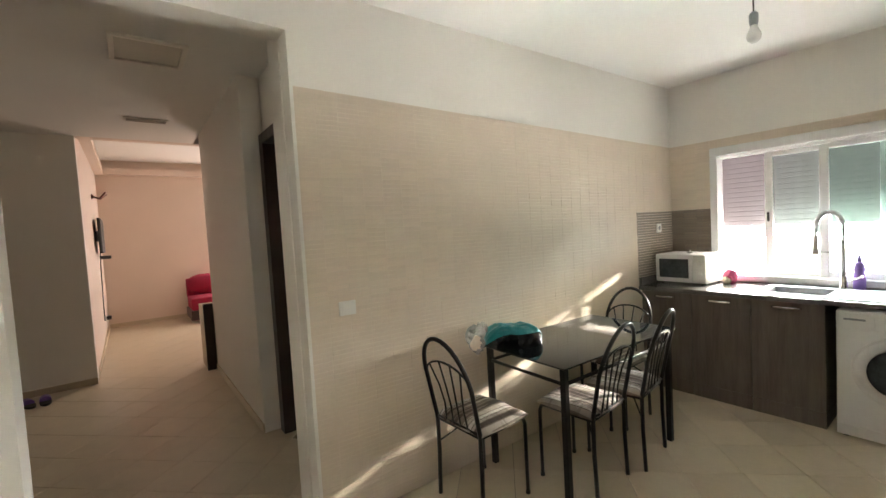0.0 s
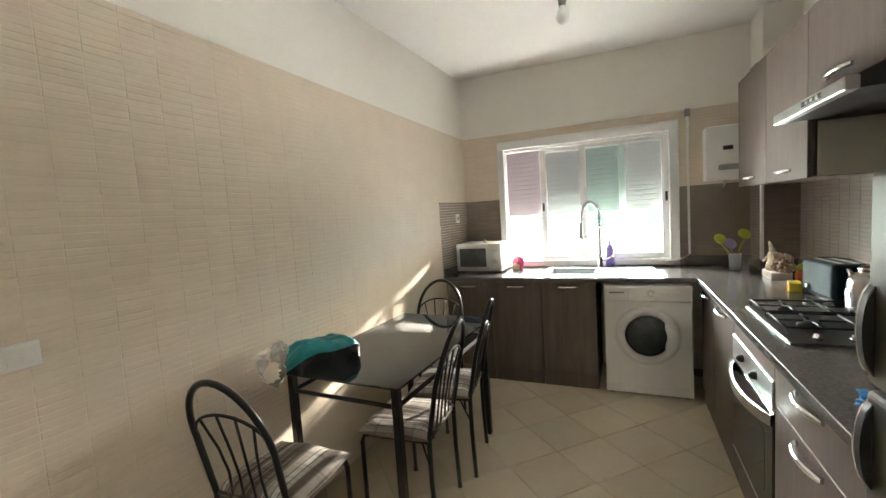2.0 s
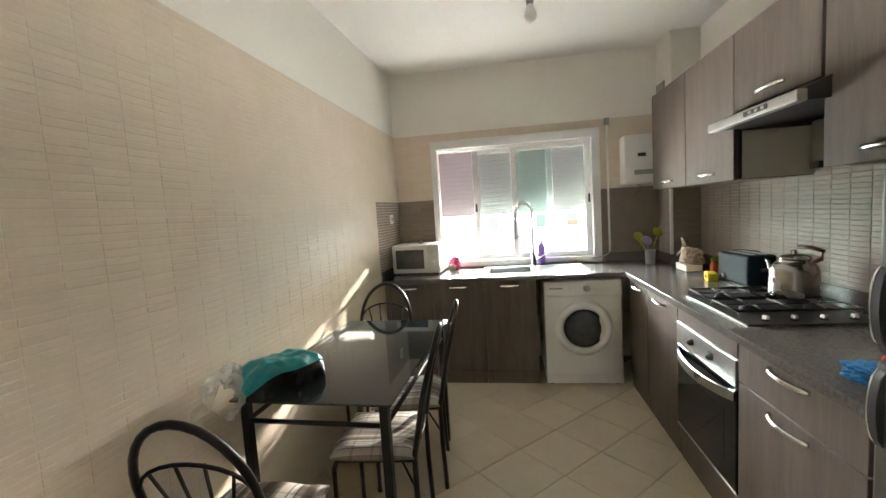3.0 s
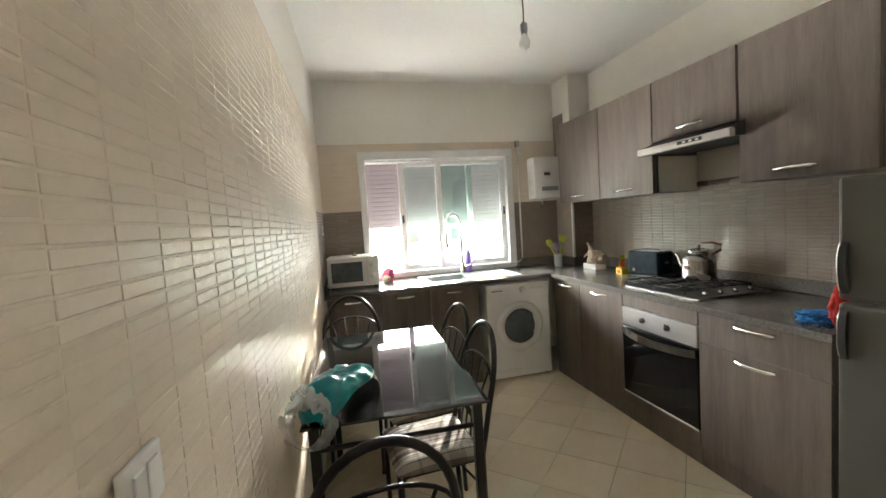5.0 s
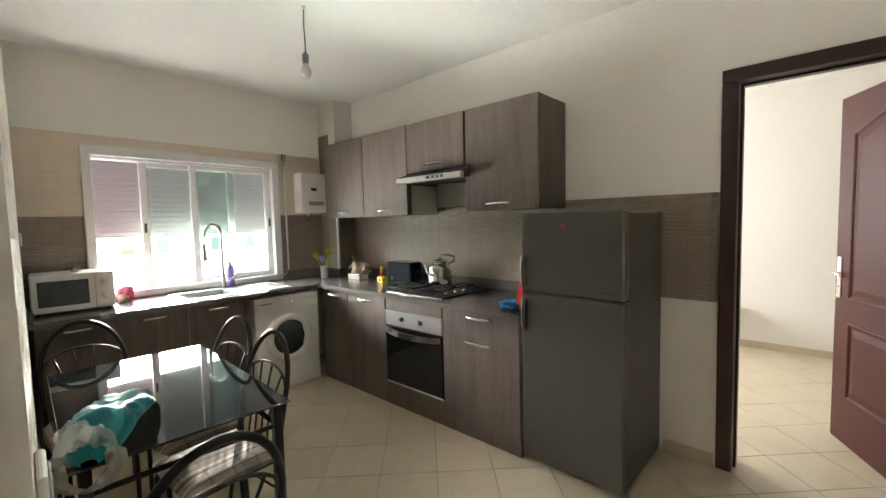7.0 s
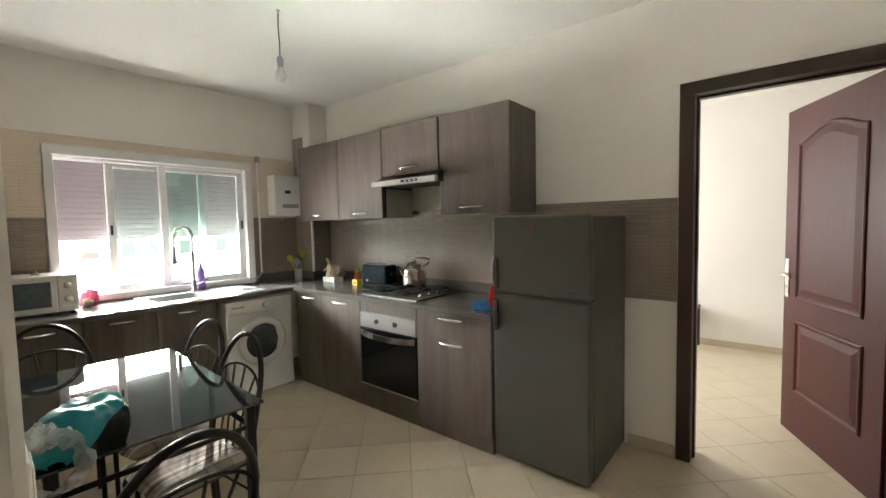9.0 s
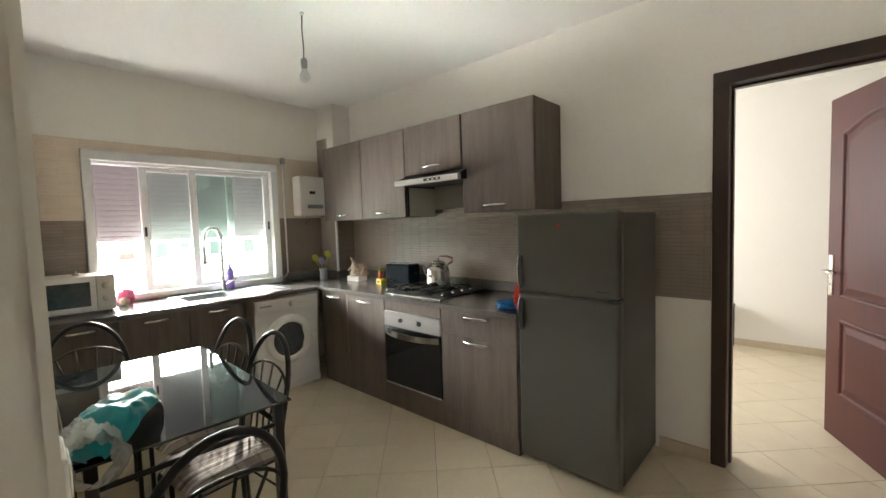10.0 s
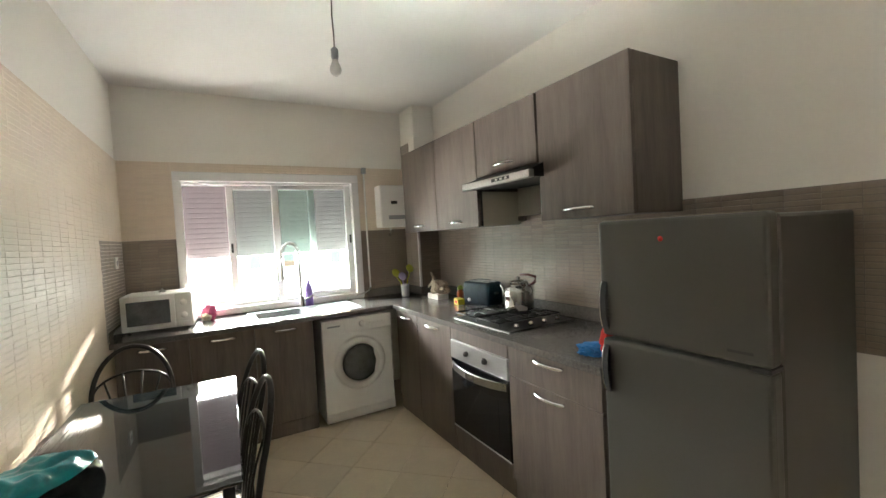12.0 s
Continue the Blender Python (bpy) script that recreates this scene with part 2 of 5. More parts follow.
# tiled wall and the passage
struct("wall_north", [((0, 0, 0), (N_LEN + 0.2, 0.15, Z_C))], M_PAINT, "white painted wall above beige tiles beside the table", "wall", M_N)
struct("wall_passage_lintel", [((-0.27, N_Y0, 2.49), (N_X0, N_Y0 + 0.15, Z_C))], M_PAINT, "white painted beam above the passage", "wall")
struct("wall_passage_pier", [((X_W - 0.15, N_Y0, 0), (-0.27, N_Y0 + 0.15, Z_C))], M_PAINT, "white painted pier beside the passage", "wall")
struct("wall_west", [((X_W - 0.15, -0.755, 0), (X_W, N_Y0, Z_C))], M_PAINT, "plain white painted wall closing the kitchen", "wall")
# window wall
y0, y1, z0, z1 = WIN
struct("wall_east", [((X_E, Y_S - 0.15, 0), (X_E + 0.22, y0, Z_C)), ((X_E, y1, 0), (X_E + 0.22, 2.3, Z_C)),
                     ((X_E, y0, 0), (X_E + 0.22, y1, z0)), ((X_E, y0, z1), (X_E + 0.22, y1, Z_C))], M_PAINT,
       "white painted window wall with tiled lower part", "wall")
# fridge wall with the door opening
dx0, dx1, dz = DOOR
struct("wall_south", [((dx1 + 0.05, Y_S - 0.15, 0), (X_E, Y_S, Z_C)), ((X_W, Y_S - 0.15, 0), (dx0 - 0.05, Y_S, Z_C)),
                      ((dx0 - 0.05, Y_S - 0.15, dz + 0.05), (dx1 + 0.05, Y_S, Z_C))], M_PAINT, "white painted wall behind the kitchen units", "wall")
struct("column", [((4.05, Y_S, 0), (X_E, -0.385, Z_C))], M_PAINT, "white painted square column in the corner", "column")
struct("ceiling", [((X_W - 0.15, Y_FAR - 0.15, Z_C), (X_E + 0.22, 6.05, Z_C + 0.12))], M_CEIL, "smooth white painted ceiling", "ceiling")
# neighbouring room
struct("wall_bedroom", [((-2.3, Y_FAR - 0.15, 0), (3.6, Y_FAR, Z_C)), ((-2.45, Y_FAR - 0.15, 0), (-2.3, Y_S - 0.15, Z_C)),
                        ((-2.45, Y_S - 0.15, 0), (X_W - 0.15, Y_S, Z_C)),
                        ((3.3, Y_FAR, 0), (3.45, -2.95, Z_C)), ((3.3, -1.45, 0), (3.45, Y_S - 0.15, Z_C)),
                        ((3.3, -2.95, 0), (3.45, -1.45, 0.9)), ((3.3, -2.95, 2.2), (3.45, -1.45, Z_C))], M_PAINT,
       "white painted walls of the bright neighbouring room", "wall")
struct("ceiling_bedroom", [((-2.45, Y_FAR - 0.15, Z_C), (X_W - 0.15, Y_S, Z_C + 0.12))], M_CEIL, "white painted ceiling", "ceiling")
# hall and living room
struct("wall_hall", [((0.82, 3.45, 0), (0.97, 5.55, Z_C)), ((0.97, 2.28, 2.30), (1.12, 3.45, Z_C)), ((0.97, 3.42, 0), (1.12, 3.60, Z_C)),
                     ((0.76, 2.24, 0), (1.12, 2.42, Z_C)),
                     ((-1.6, 6.05, 0), (-0.29, 6.20, Z_C)), ((-1.75, 2.13, 0), (-1.6, 6.20, Z_C)), ((-1.6, 2.13, 0), (X_W - 0.15, 2.28, Z_C))], M_PAINT,
       "white painted walls of the dim hall", "wall")
struct("ceiling_hall", [((-1.75, 2.28, Z_C), (X_W - 0.15, 6.20, Z_C + 0.12))], M_CEIL, "white painted hall ceiling", "ceiling")
hatch = tagged(new("ceiling_hatch"), "grey framed access hatch in the hall ceiling", "hatch", "", "structure")
bm = bmesh.new()
for lo, hi in (((0.08, 3.08, Z_C - 0.018), (0.48, 3.11, Z_C)), ((0.08, 3.47, Z_C - 0.018), (0.48, 3.50, Z_C)), ((0.08, 3.11, Z_C - 0.018), (0.11, 3.47, Z_C)), ((0.45, 3.11, Z_C - 0.018), (0.48, 3.47, Z_C))):
    box(bm, lo, hi, 0.003)
part("frame", bm, M_PAINT, hatch)
bpart("panel", (0.11, 3.11, Z_C - 0.006), (0.45, 3.47, Z_C), M_PANBACK, hatch, "grey recessed panel", 0.002)
vent = tagged(new("ceiling_vent"), "narrow dark slotted vent in the hall ceiling", "vent", "", "structure")
bpart("frame", (0.14, 5.00, Z_C - 0.010), (0.50, 5.14, Z_C), M_PAINT, vent, "", 0.003)
for k in range(3):
    bpart("slot", (0.16, 5.02 + 0.038 * k, Z_C - 0.0125), (0.48, 5.04 + 0.038 * k, Z_C - 0.009), M_TAUPE, vent, "", 0)
struct("wall_living", [((-0.45, 6.20, 0), (-0.30, 10.1, 3.1)), ((-0.45, 9.95, 0), (2.1, 10.1, 3.1)), ((3.4, 9.95, 0), (3.6, 10.1, 3.1)), ((2.1, 9.95, 0), (3.4, 10.1, 0.9)), ((2.1, 9.95, 2.2), (3.4, 10.1, 3.1)), ((0.97, 5.40, 0), (3.6, 5.55, 3.1)),
                       ((3.45, 5.55, 0), (3.6, 9.95, 3.1)), ((-0.45, 6.05, Z_C), (0.82, 6.20, 3.1)), ((0.82, 5.55, Z_C), (0.97, 6.20, 3.1))], M_WARM,
       "pinkish painted walls of the living room", "wall")
struct("ceiling_living", [((-0.45, 5.40, 3.1), (3.6, 10.1, 3.22))], M_CEIL, "white painted living room ceiling", "ceiling")
struct("cornice", [((-0.30, 9.83, 2.83), (3.45, 9.95, 2.95)), ((-0.30, 6.20, 2.83), (-0.18, 9.83, 2.95))], M_WARM, "stepped plaster cornice of the living room", "cornice")
# ground under everything
struct("floor", [((-2.45, Y_FAR - 0.15, -0.15), (X_E + 0.22, 10.1, -0.004))], M_GROUT, "floor slab with grey brown grout", "floor")
struct("baseboard", [((dx1 + 0.085, Y_S, 0), (0.96, Y_S + 0.012, 0.075)), ((-2.3, Y_FAR, 0), (3.3, Y_FAR + 0.012, 0.075)),
                     ((0.808, 3.45, 0), (0.82, 5.55, 0.07)), ((-1.6, 6.038, 0), (-0.29, 6.05, 0.07)), ((-0.30, 6.20, 0), (-0.288, 9.95, 0.07)),
                     ((-0.288, 9.938, 0), (3.45, 9.95, 0.07))], M_SKIRT, "low beige tiled skirting", "skirting")
# outside
struct("ground", [((X_E + 0.25, -2500, -9.2), (4000, 2500, -9.0))], M_ROAD, "pale ground of the street", "ground")


# ---- window, door, wall fittings ----
def stripes_mat(name):
    m = bpy.data.materials.new(name)
    m.use_nodes = True
    nt = m.node_tree
    p = nt.nodes["Principled BSDF"]
    p.inputs["Roughness"].default_value = 0.85
    tc = nt.nodes.new("ShaderNodeTexCoord")

    def band(scale, stops):
        mp = nt.nodes.new("ShaderNodeMapping")
        mp.inputs["Scale"].default_value = scale
        nz = node(nt, "ShaderNodeTexNoise", Scale=1.0, Detail=2.0)
        rp = nt.nodes.new("ShaderNodeValToRGB")
        rp.color_ramp.interpolation = "CONSTANT"
        el = rp.color_ramp.elements
        el[0].position, el[0].color = stops[0][0], (*stops[0][1], 1)
        el[1].position, el[1].color = stops[1][0], (*stops[1][1], 1)
        for pos, c in stops[2:]:
            e = el.new(pos)
            e.color = (*c, 1)
        nt.links.new(tc.outputs["Object"], mp.inputs[0])
        nt.links.new(mp.outputs[0], nz.inputs["Vector"])
        nt.links.new(nz.outputs["Fac"], rp.inputs[0])
        return rp.outputs[0]

    a = band((17, 0.25, 0.25), [(0.0, (0.11, 0.085, 0.07)), (0.44, (0.24, 0.20, 0.17)), (0.50, (0.52, 0.47, 0.41)), (0.58, (0.20, 0.17, 0.155)), (0.63, (0.68, 0.65, 0.60))])
    b = band((2.0, 26, 0.25), [(0.0, (0.72, 0.70, 0.68)), (0.42, (1, 1, 1)), (0.60, (0.88, 0.86, 0.84))])
    mul = nt.nodes.new("ShaderNodeVectorMath")
    mul.operation = "MULTIPLY"
    nt.links.new(a, mul.inputs[0])
    nt.links.new(b, mul.inputs[1])
    nt.links.new(mul.outputs[0], p.inputs["Base Color"])
    wv = node(nt, "ShaderNodeTexNoise", Scale=260.0)
    bp = node(nt, "ShaderNodeBump", Strength=0.25, Distance=0.002)
    nt.links.new(tc.outputs["Object"], wv.inputs["Vector"])
    nt.links.new(wv.outputs["Fac"], bp.inputs["Height"])
    nt.links.new(bp.outputs[0], p.inputs["Normal"])
    return m


M_STRIPE = stripes_mat("plaid_seat_cloth")
M_TEAL = mat("teal_plastic_bag", (0.0, 0.20, 0.215), 0.30, var=0.2, scale=14, bump=0.1)
M_BAGW = thin_mat("clear_white_plastic_bag", (0.72, 0.73, 0.70), 0.35, 0.18)
bnt = M_BAGW.node_tree      # the film is clear enough to see through
btr, bmx = bnt.nodes.new("ShaderNodeBsdfTransparent"), bnt.nodes.new("ShaderNodeMixShader")
bmx.inputs[0].default_value = 0.58
bout = bnt.nodes["Material Output"].inputs[0]
bsrc = bout.links[0].from_socket
bnt.links.new(bsrc, bmx.inputs[1])
bnt.links.new(btr.outputs[0], bmx.inputs[2])
bnt.links.new(bmx.outputs[0], bout)
M_BAGB = mat("black_plastic_bag", (0.012, 0.013, 0.015), 0.25, var=0.2, scale=14, bump=0.1)
M_PURPLE = mat("purple_bottle_plastic", (0.20, 0.12, 0.42), 0.3, var=0.06, bump=0.0)
M_PINK = mat("pink_plastic", (0.62, 0.10, 0.22), 0.4, var=0.1)
M_YELLOW = mat("yellow_plastic", (0.62, 0.50, 0.03), 0.45, var=0.1)
M_LIME = mat("lime_silicone", (0.42, 0.42, 0.05), 0.5, var=0.1)
M_LILAC = mat("lilac_silicone", (0.36, 0.30, 0.48), 0.5, var=0.1)
M_BLUE = mat("blue_cloth", (0.02, 0.17, 0.42), 0.9, var=0.2, scale=20, bump=0.2)
M_REDC = mat("red_cloth", (0.60, 0.03, 0.02), 0.8, var=0.2, scale=20, bump=0.2)
M_ORANGE = mat("orange_foil", (0.62, 0.12, 0.03), 0.3, var=0.15, scale=25)
M_BUNDLE = mat("brown_wrap", (0.30, 0.22, 0.15), 0.6, var=0.35, scale=18, bump=0.2)
M_SOFA = mat("crimson_upholstery", (0.30, 0.010, 0.045), 0.85, var=0.2, scale=8, bump=0.1)
M_ORN = mat("cream_ceramic", (0.55, 0.47, 0.35), 0.5, var=0.25, scale=30, bump=0.1)
M_TOAST = mat("blue_black_toaster_shell", (0.007, 0.015, 0.023), 0.42, var=0.4, scale=22, bump=0.25, spec=0.08)
M_BULB = thin_mat("milky_bulb_glass", (0.75, 0.74, 0.70), 0.4, 0.2)
M_BRASS = mat("dark_red_bakelite", (0.10, 0.02, 0.015), 0.3)
M_WIRE = mat("brown_cord", (0.10, 0.08, 0.06), 0.6)
M_GREY = mat("grey_print", (0.30, 0.31, 0.32), 0.5, bump=0.0)

y0, y1, z0, z1 = WIN
xo = X_E - 0.035
win = tagged(new("window_1"), "white aluminium sliding window with its outer sash pushed half open", "window", "", "structure")
bm = bmesh.new()   # surround standing proud of the wall
for lo, hi in (((xo, y0 - 0.035, z1 - 0.02), (X_E + 0.02, y1 + 0.02, z1 + 0.055)), ((xo, y0 - 0.035, z0 - 0.03), (X_E + 0.02, y0 + 0.035, z1 - 0.02)),
               ((xo, y1 - 0.04, z0 - 0.03), (X_E + 0.02, y1 + 0.02, z1 - 0.02)), ((xo - 0.01, y0 + 0.035, z0 - 0.035), (X_E + 0.12, y1 - 0.04, z0 + 0.015))):
    box(bm, lo, hi, 0.006, 2)
part("window_frame", bm, M_ALU, win)
bm = bmesh.new()
for lo, hi in (((X_E + 0.02, y0, z0), (X_E + 0.13, y0 + 0.028, z1)), ((X_E + 0.02, y1 - 0.03, z0), (X_E + 0.13, y1, z1)),
               ((X_E + 0.02, y0 + 0.028, z1 - 0.04), (X_E + 0.13, y1 - 0.03, z1)), ((X_E + 0.12, y0 + 0.028, z0), (X_E + 0.16, y1 - 0.03, z0 + 0.03))):
    box(bm, lo, hi, 0.003)
part("track_frame", bm, M_ALU, win)


def sash(x, ya, yb):
    zb, zt = z0 + 0.016, z1 - 0.042
    bm = bmesh.new()
    for lo, hi in (((x, ya, zb), (x + 0.03, ya + 0.056, zt)), ((x, yb - 0.056, zb), (x + 0.03, yb, zt)),
                   ((x, ya + 0.056, zb), (x + 0.03, yb - 0.056, zb + 0.05)), ((x, ya + 0.056, zt - 0.035), (x + 0.03, yb - 0.056, zt))):
        box(bm, lo, hi, 0.004)
    s = part("sash", bm, M_ALU, win)
    g = bpart("pane", (x + 0.012, ya + 0.054, zb + 0.045), (x + 0.018, yb - 0.054, zt - 0.03), M_GLASS, s, "green tinted glass pane", 0)
    g.visible_shadow = False
    return s


s_in, s_out = sash(X_E + 0.035, y0 + 0.030, 0.885), sash(X_E + 0.080, 0.505, 1.245)
bpart("sash_lock", (X_E + 0.027, y0 + 0.043, 1.43), (X_E + 0.036, y0 + 0.061, 1.51), M_BLACKP, s_in, "black sash lock")
bpart("sash_lock", (X_E + 0.072, 1.213, 1.40), (X_E + 0.081, 1.231, 1.48), M_BLACKP, s_out, "black sash lock")
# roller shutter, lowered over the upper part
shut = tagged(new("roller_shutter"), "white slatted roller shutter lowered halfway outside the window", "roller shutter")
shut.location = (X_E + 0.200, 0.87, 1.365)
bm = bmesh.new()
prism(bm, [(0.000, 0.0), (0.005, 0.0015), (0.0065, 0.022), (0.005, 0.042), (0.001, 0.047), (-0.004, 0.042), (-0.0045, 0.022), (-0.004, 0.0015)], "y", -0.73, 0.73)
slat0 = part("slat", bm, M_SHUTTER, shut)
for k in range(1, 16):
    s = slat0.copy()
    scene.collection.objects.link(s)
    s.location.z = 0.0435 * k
rod = thing("shutter_crank", (X_E - 0.012, 0.035, 0.96), "white shutter crank rod hanging beside the window frame", "crank rod")
tpart("rod", [(0, 0, 0.02), (-0.008, 0.004, 0.5), (-0.012, 0.006, 1.14)], 0.009, M_PLASTIC, rod)
bpart("bracket", (-0.03, -0.014, 1.13), (0.012, 0.026, 1.19), M_GREY, rod, "grey bracket", 0.004)
tpart("handle", [(0, 0, 0.02), (-0.03, 0.03, -0.005), (-0.07, 0.09, -0.02), (-0.09, 0.17, -0.03)], 0.007, M_STEEL, rod, "bent metal handle")

# house across the street
house = tagged(new("apartment_building"), "white rendered apartment building across the street", "building")
house.location = (30, 2, -7.9)
bpart("wall", (0, -24, -1.1), (9, 24, 12.2), M_FACADE_GLOW, house, "", 0)
bpart("roof", (-0.3, -24.3, 12.2), (9.3, 24.3, 12.6), M_FACADE_GLOW, house, "", 0.05)
bpart("ledge", (-0.35, -24, 6.45), (0, 24, 6.62), M_FACADE_GLOW, house, "", 0.02)
for row in (0, 1, 2):
    for y in (14.6, 11.2, 8.4, 5.6, 2.05, -1.2, -3.28, -5.05, -6.43, -8.07, -10.27, -12.6, -14.4, -17.0):
        zc = 3.40 + 2.43 * row - (0.2 if row == 1 else 0.0)
        if row == 0 and y == -8.07:
            continue
        w = bpart("window", (-0.05, y - 2.40, zc - 0.52), (0.06, y - 1.60, zc + 0.52), M_FACADE_GLOW, house, "", 0.01)
        bpart("pane", (-0.075, y - 2.33, zc - 0.44), (-0.05, y - 1.67, zc + 0.44), M_FACWIN, w, "", 0)
        if (row, y) in ((2, -3.28), (1, 2.05), (0, 5.6)):
            bpart("awning", (-0.30, y - 2.36, zc - 0.44), (-0.08, y - 1.64, zc - 0.06), M_RED, w, "red cloth over the lower half", 0.02)
bpart("doorway", (-0.06, -1.62, 5.1), (0.02, -0.42, 6.3), M_RED, house, "reddish brown opening below the ledge", 0.02)

# door to the neighbouring room
dx0, dx1, dz = DOOR
door = tagged(new("door_1"), "dark mahogany panelled door standing open into the neighbouring room", "door", "", "structure")
bm = bmesh.new()
yf, yb = Y_S + 0.018, Y_S - 0.16
for lo, hi in (((dx1, yb, 0), (dx1 + 0.075, yf, dz)), ((dx0 - 0.075, yb, 0), (dx0, yf, dz)), ((dx0 - 0.075, yb, dz), (dx1 + 0.075, yf, dz + 0.07))):
    box(bm, lo, hi, 0.005)
for lo, hi in (((dx1 - 0.012, yb + 0.05, 0), (dx1, yb + 0.10, dz)), ((dx0, yb + 0.05, 0), (dx0 + 0.012, yb + 0.10, dz)), ((dx0, yb + 0.05, dz - 0.012), (dx1, yb + 0.10, dz))):
    box(bm, lo, hi, 0.002)
part("door_frame", bm, M_FRAME, door)
LEAF_W, LEAF_H = 0.880, 2.115
leaf_m = pose(-0.19, -0.695, 0.008, 0, 0, -64.6)


def arch_outline(xa, xb, za, zs, rise, n=18):
    """A panel outline with a swept arched top."""
    pts = [(xa, za), (xb, za), (xb, zs)]
    for i in range(1, n):
        u = i / n
        pts.append((xb + (xa - xb) * u, zs + rise * (0.5 - 0.5 * math.cos(2 * math.pi * u)) ** 0.7))
    return pts + [(xa, zs)]


def shrunk(outline, by):
    """The outline drawn in by a width on all sides."""
    xs, zs = [p[0] for p in outline], [p[1] for p in outline]
    cx, cz = (min(xs) + max(xs)) / 2, (min(zs) + max(zs)) / 2
    kx, kz = 1 - 2 * by / (max(xs) - min(xs)), 1 - 2 * by / (max(zs) - min(zs))
    return [(cx + (x - cx) * kx, cz + (z - cz) * kz) for x, z in outline]


def relief(bm, outline, steps, side, cap):
    """A stepped relief on the door face: steps of (inset, height); cap closes the innermost one."""
    rings = [[bm.verts.new((x, side * (0.02 + h), z)) for x, z in shrunk(outline, by)] for by, h in steps]
    for a, b in zip(rings, rings[1:]):
        for i in range(len(a)):
            j = (i + 1) % len(a)
            bm.faces.new((a[i], a[j], b[j], b[i]))
    if cap:
        bm.faces.new(rings[-1])


bm = bmesh.new()
box(bm, (0, -0.02, 0), (LEAF_W, 0.02, LEAF_H), 0.004)
leaf = part("door_leaf", bm, M_DOOR, door, "", leaf_m)
for side in (1, -1):
    for outline in (arch_outline(0.150, 0.742, 0.895, 1.895, 0.075), [(0.142, 0.285), (0.735, 0.285), (0.735, 0.762), (0.142, 0.762)]):
        bm = bmesh.new()
        relief(bm, outline, [(0.0, -0.001), (0.003, 0.008), (0.010, 0.011), (0.018, 0.008), (0.026, 0.0008), (0.036, 0.0008)], side, False)
        part("moulding", bm, M_DOOR, leaf)
        bm = bmesh.new()
        relief(bm, outline, [(0.035, 0.0004), (0.038, 0.0015), (0.072, 0.0085), (0.076, 0.0085)], side, True)
        part("panel", bm, M_DOOR, leaf)
    bpart("handle_plate", (LEAF_W - 0.062, side * 0.02, 0.895), (LEAF_W - 0.022, side * 0.026, 1.15), M_HANDLE, leaf, "worn chrome handle plate", 0.002)
    lpart("keyhole", [(0.006, side * 0.0255), (0.006, side * 0.0272)], (LEAF_W - 0.042, 0, 0.965), M_BLACKP, leaf, "dark keyhole", 10, "y")
    tpart("handle", [(LEAF_W - 0.042, side * 0.02, 1.05), (LEAF_W - 0.042, side * 0.058, 1.05), (LEAF_W - 0.055, side * 0.068, 1.05), (LEAF_W - 0.10, side * 0.068, 1.048), (LEAF_W - 0.155, side * 0.062, 1.042)], 0.009,
          M_HANDLE, leaf, "chrome lever handle")
# unseen window added in the neighbouring room; its white sheet keeps the sun out
w3 = tagged(new("window_2"), "added white window with a sun-blocking white sheet in the neighbouring room", "window", "", "structure")
bm = bmesh.new()
for lo, hi in (((3.29, -2.95, 0.9), (3.40, -2.89, 2.2)), ((3.29, -1.51, 0.9), (3.40, -1.45, 2.2)), ((3.29, -2.89, 0.9), (3.40, -1.51, 0.96)), ((3.29, -2.89, 2.14), (3.40, -1.51, 2.2))):
    box(bm, lo, hi, 0.004)
part("window_frame", bm, M_ALU, w3)
bpart("sun_block", (3.36, -2.89, 0.96), (3.375, -1.51, 2.14), M_PLASTIC, w3, "white sheet that blocks the sun", 0)
# dark door of the hall
hd = tagged(new("door_2"), "dark brown door in the hall, closed, with its frame", "door", "", "structure")
bpart("door_frame", (0.93, 3.32, 0), (1.13, 3.42, 2.28), M_FRAME, hd)
bpart("door_frame", (0.93, 2.425, 0), (1.13, 2.50, 2.28), M_FRAME, hd)
bpart("door_frame", (0.93, 2.50, 2.20), (1.13, 3.32, 2.28), M_FRAME, hd)
bpart("door_leaf", (1.04, 2.50, 0.01), (1.08, 3.32, 2.20), M_FRAME, hd)

# switch and sockets
sw = thing("light_switch", (0, 0, 0), "white double light switch plate on the beige tiles", "light switch")
sw.matrix_basis = M_N @ pose(0.208, -0.010, 1.118)
bpart("plate", (-0.046, -0.011, -0.037), (0.046, 0, 0.037), M_PLASTIC, sw, "", 0.004, 2)
bpart("rocker", (-0.030, -0.0145, -0.024), (-0.003, -0.011, 0.024), M_PLASTIC, sw, "", 0.002)
bpart("rocker", (0.003, -0.0145, -0.024), (0.030, -0.011, 0.024), M_PLASTIC, sw, "", 0.002)
so = thing("socket", (0, 0, 0), "white wall socket on the dark tiles above the microwave", "socket")
so.matrix_basis = M_N @ pose(N_LEN - 0.27, -0.010, 1.385)
bpart("plate", (-0.04, -0.012, -0.042), (0.04, 0, 0.042), M_PLASTIC, so, "", 0.004, 2)
lpart("recess", [(0.019, -0.0135), (0.019, -0.011)], (0, 0, 0), M_GREY, so, "dark round recess", 16, "y")

